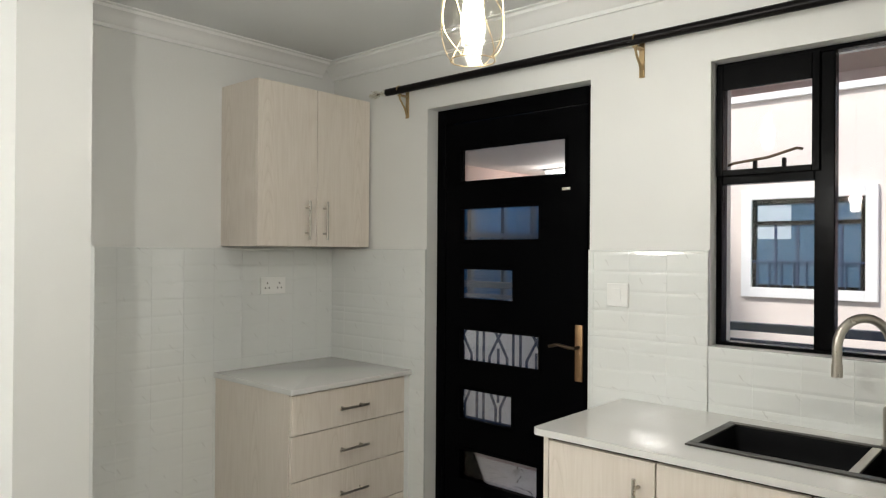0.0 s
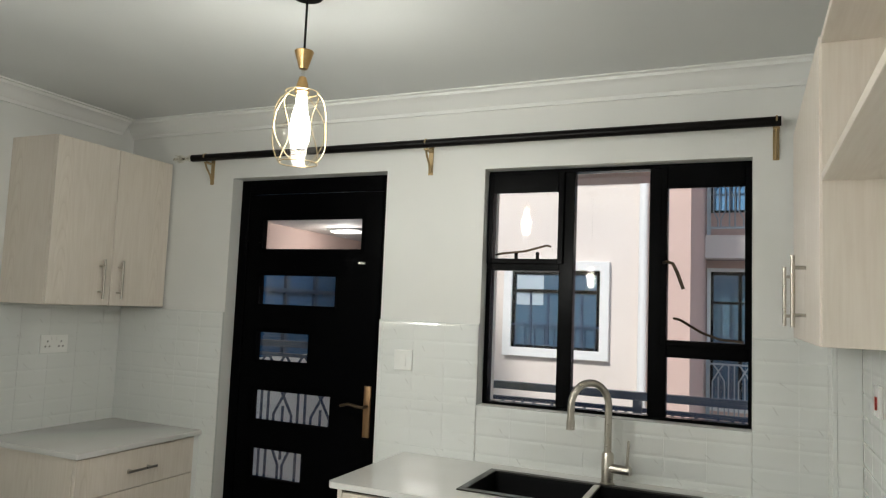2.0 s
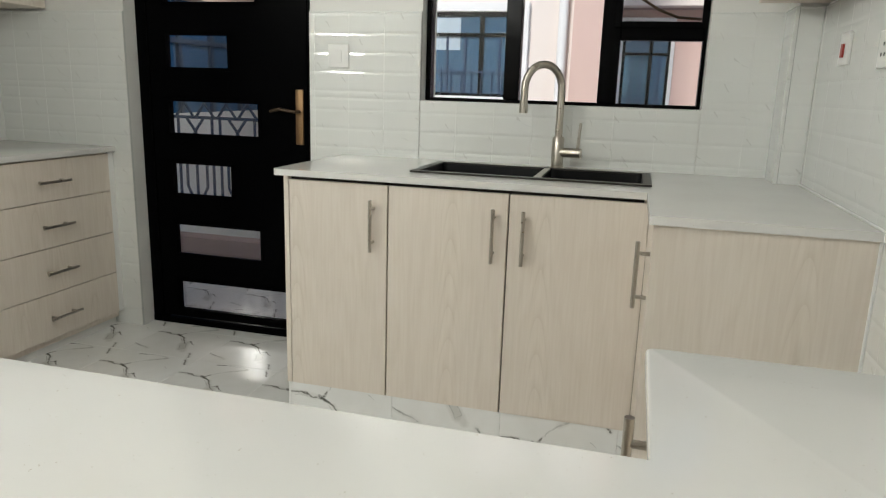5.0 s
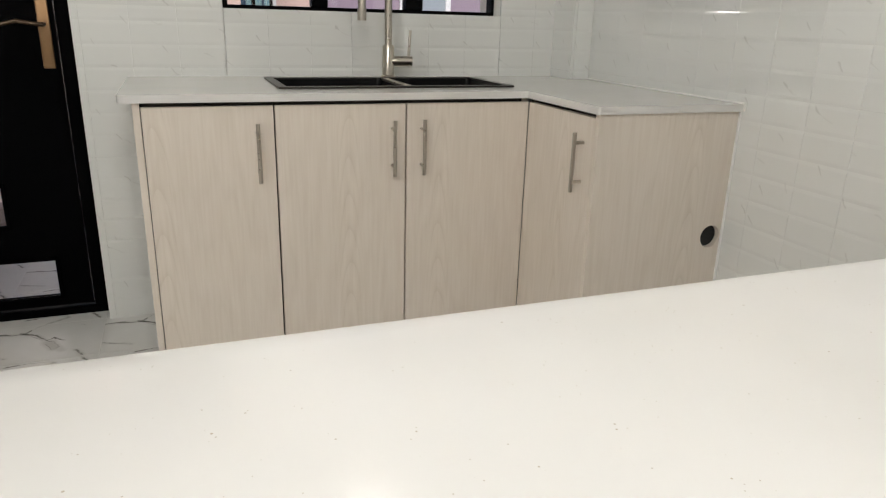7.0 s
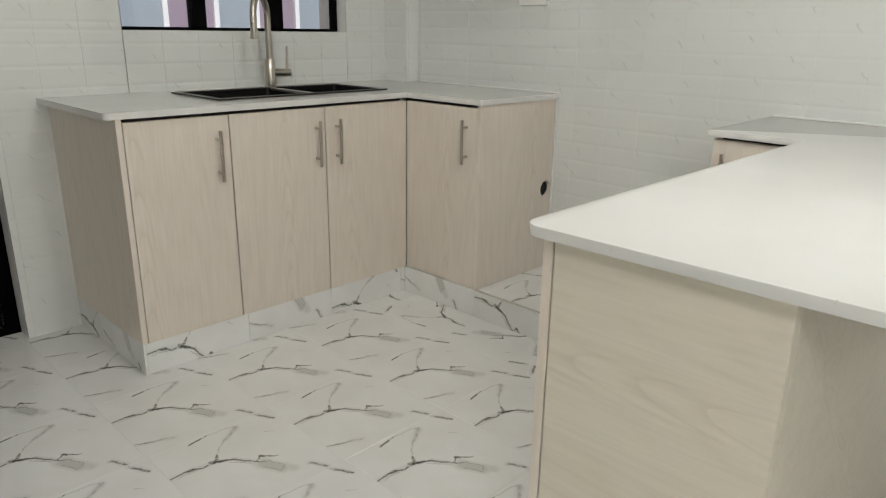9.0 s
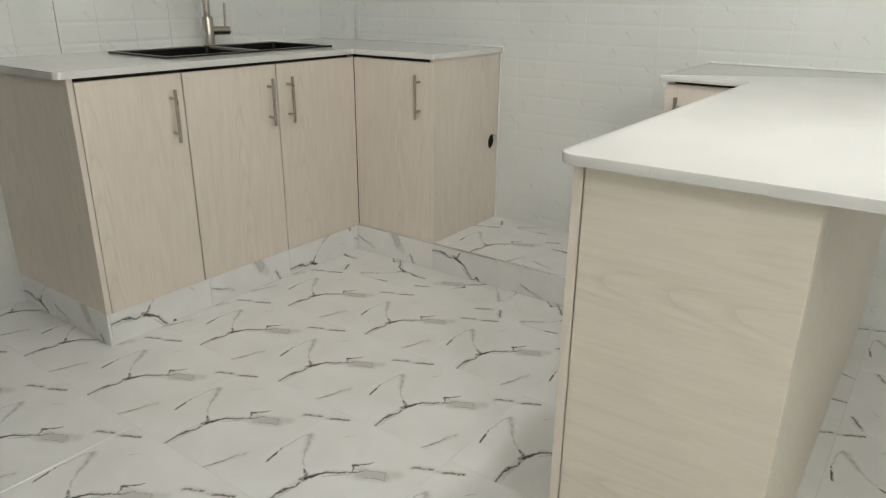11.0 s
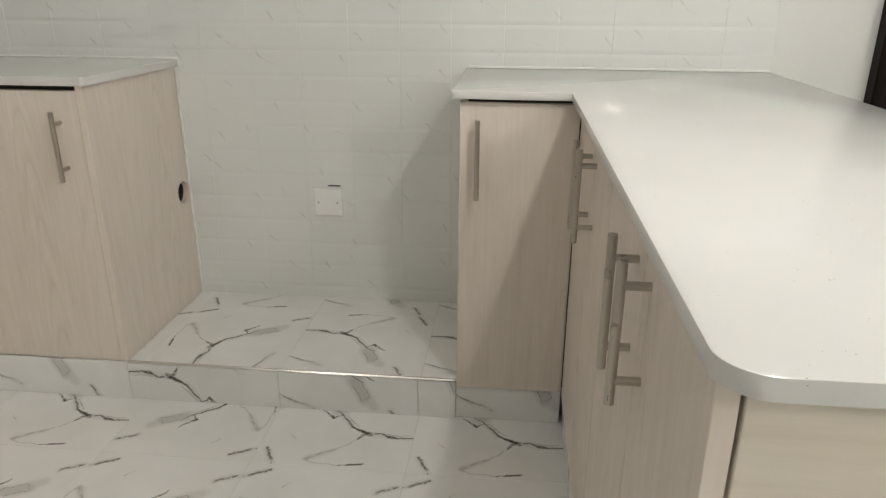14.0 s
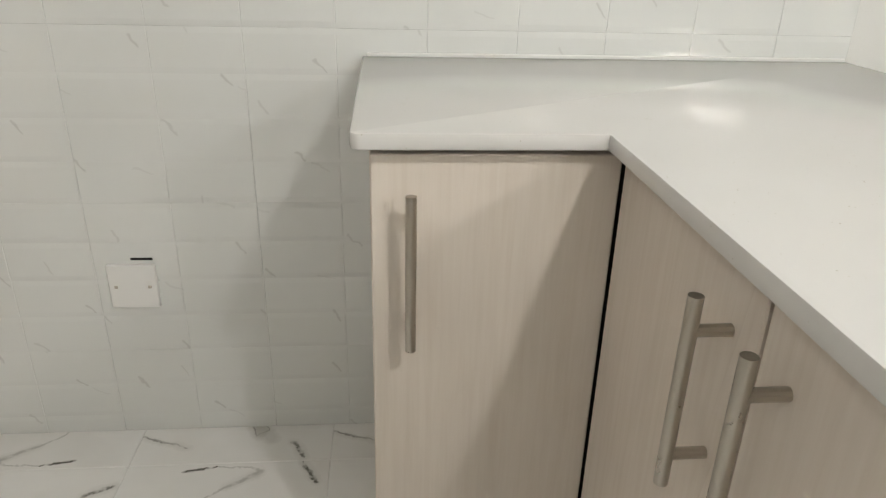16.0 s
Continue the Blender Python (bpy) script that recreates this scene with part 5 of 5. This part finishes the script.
def relief_tile(w0, w1, h0, h1):
    """A glazed wall tile with a relief of small bricks; its face looks along +z and its lower left corner is the origin."""
    bm = bmesh.new()
    zb, zf, e = 0.0111, 0.0120, 0.010
    for i in range(2):
        for j in range(4):
            x0, x1 = max(i * BRICK_W, w0), min((i + 1) * BRICK_W, w1)
            y0, y1 = max(j * BRICK_H, h0), min((j + 1) * BRICK_H, h1)
            if x1 - x0 < 0.003 or y1 - y0 < 0.003:
                continue
            ex, ey = min(e, (x1 - x0) / 3), min(e, (y1 - y0) / 3)
            ex = min(0.001, ex)
            gx, gy = ex * 0.3, ey * 0.3
            rings = [[bm.verts.new((x, y, z)) for x, y in ((x0 + a, y0 + b), (x1 - a, y0 + b), (x1 - a, y1 - b), (x0 + a, y1 - b))]
                     for a, b, z in ((0, 0, zb), (gx, gy, zb + 0.0003), (ex, ey, zf))]
            for p, q in zip(rings, rings[1:]):
                for k in range(4):
                    bm.faces.new((p[k], p[(k + 1) % 4], q[(k + 1) % 4], q[k]))
            bm.faces.new(rings[-1])
    lo = [bm.verts.new((x, y, 0.0)) for x, y in ((w0, h0), (w1, h0), (w1, h1), (w0, h1))]
    hi = [bm.verts.new((x, y, zb)) for x, y in ((w0, h0), (w1, h0), (w1, h1), (w0, h1))]
    for k in range(4):
        bm.faces.new((lo[k], lo[(k + 1) % 4], hi[(k + 1) % 4], hi[k]))
    me = bpy.data.meshes.new("tile")
    bm.to_mesh(me)
    bm.free()
    me.materials.append(M_GLAZE)
    for p in me.polygons:
        p.use_smooth = False
    return me


WTILES = {}


def tile_wall(parent, origin, across, out, length, z0, z1, skip=(), start=0.0):
    """Relief tiles on a wall from origin along across, between two heights; skip: openings u0, u1, z0, z1."""
    across, out = Vector(across), Vector(out)
    rot = Matrix((across, Vector((0, 0, 1)), out)).transposed()
    cuts_u = sorted({0.0, length, *[v for s in skip for v in s[:2] if 0 < v < length]})
    cuts_v = sorted({z0, z1, *[v for s in skip for v in s[2:] if z0 < v < z1]})
    for i in range(math.floor(-start / WT), math.ceil((length - start) / WT)):
        for j in range(math.floor(z0 / WT - 1e-6), math.ceil(z1 / WT - 1e-6)):
            bu, bv = start + i * WT, j * WT
            us = [max(bu, 0.0)] + [c for c in cuts_u if max(bu, 0) < c < min(bu + WT, length)] + [min(bu + WT, length)]
            vs = [max(bv, z0)] + [c for c in cuts_v if max(bv, z0) < c < min(bv + WT, z1)] + [min(bv + WT, z1)]
            for a, b in zip(us, us[1:]):
                for c, d in zip(vs, vs[1:]):
                    mu, mv = (a + b) / 2, (c + d) / 2
                    if b - a < 0.005 or d - c < 0.005 or any(s[0] < mu < s[1] and s[2] < mv < s[3] for s in skip):
                        continue
                    h_ = 0.00015
                    key = tuple(round(v, 4) for v in (a - bu + h_, b - bu - h_, c - bv + h_, d - bv - h_))
                    if key not in WTILES:
                        WTILES[key] = relief_tile(*key)
                    ob = new("tile", WTILES[key])
                    ob.matrix_world = Matrix.Translation(Vector(origin) + across * bu + Vector((0, 0, bv))) @ rot.to_4x4()
                    ob.parent = parent


tile_wall(wall_north, (WX + 0.0005, -0.0005, 0), (1, 0, 0), (0, -1, 0), 1.784 - WX, 0.0, TILE_TOP,
          [(DOOR_L - WX, DOOR_R - WX, -1, 3), (WIN_L - WX, WIN_R - WX, WIN_B, 3)], start=0.115)
tile_wall(wall_west, (WX + 0.0005, -1.519, 0), (0, 1, 0), (1, 0, 0), 1.506, 0.0, TILE_TOP, start=0.05)
tile_wall(wall_east, (EX - 0.0005, -0.1725, 0), (0, -1, 0), (-1, 0, 0), 2.562, 0.0, TILE_TOP, start=0.0275)
tile_wall(column, (1.7845, -0.013, 0), (0, -1, 0), (-1, 0, 0), 0.159, 0.0, TILE_TOP)
tile_wall(column, (1.7855, -0.1605, 0), (1, 0, 0), (0, -1, 0), 0.070, 0.0, TILE_TOP)
tile_wall(wall_pier, (WX + 0.013, -1.5195, 0), (1, 0, 0), (0, 1, 0), -0.94 - WX - 0.013, 0.0, TILE_TOP)
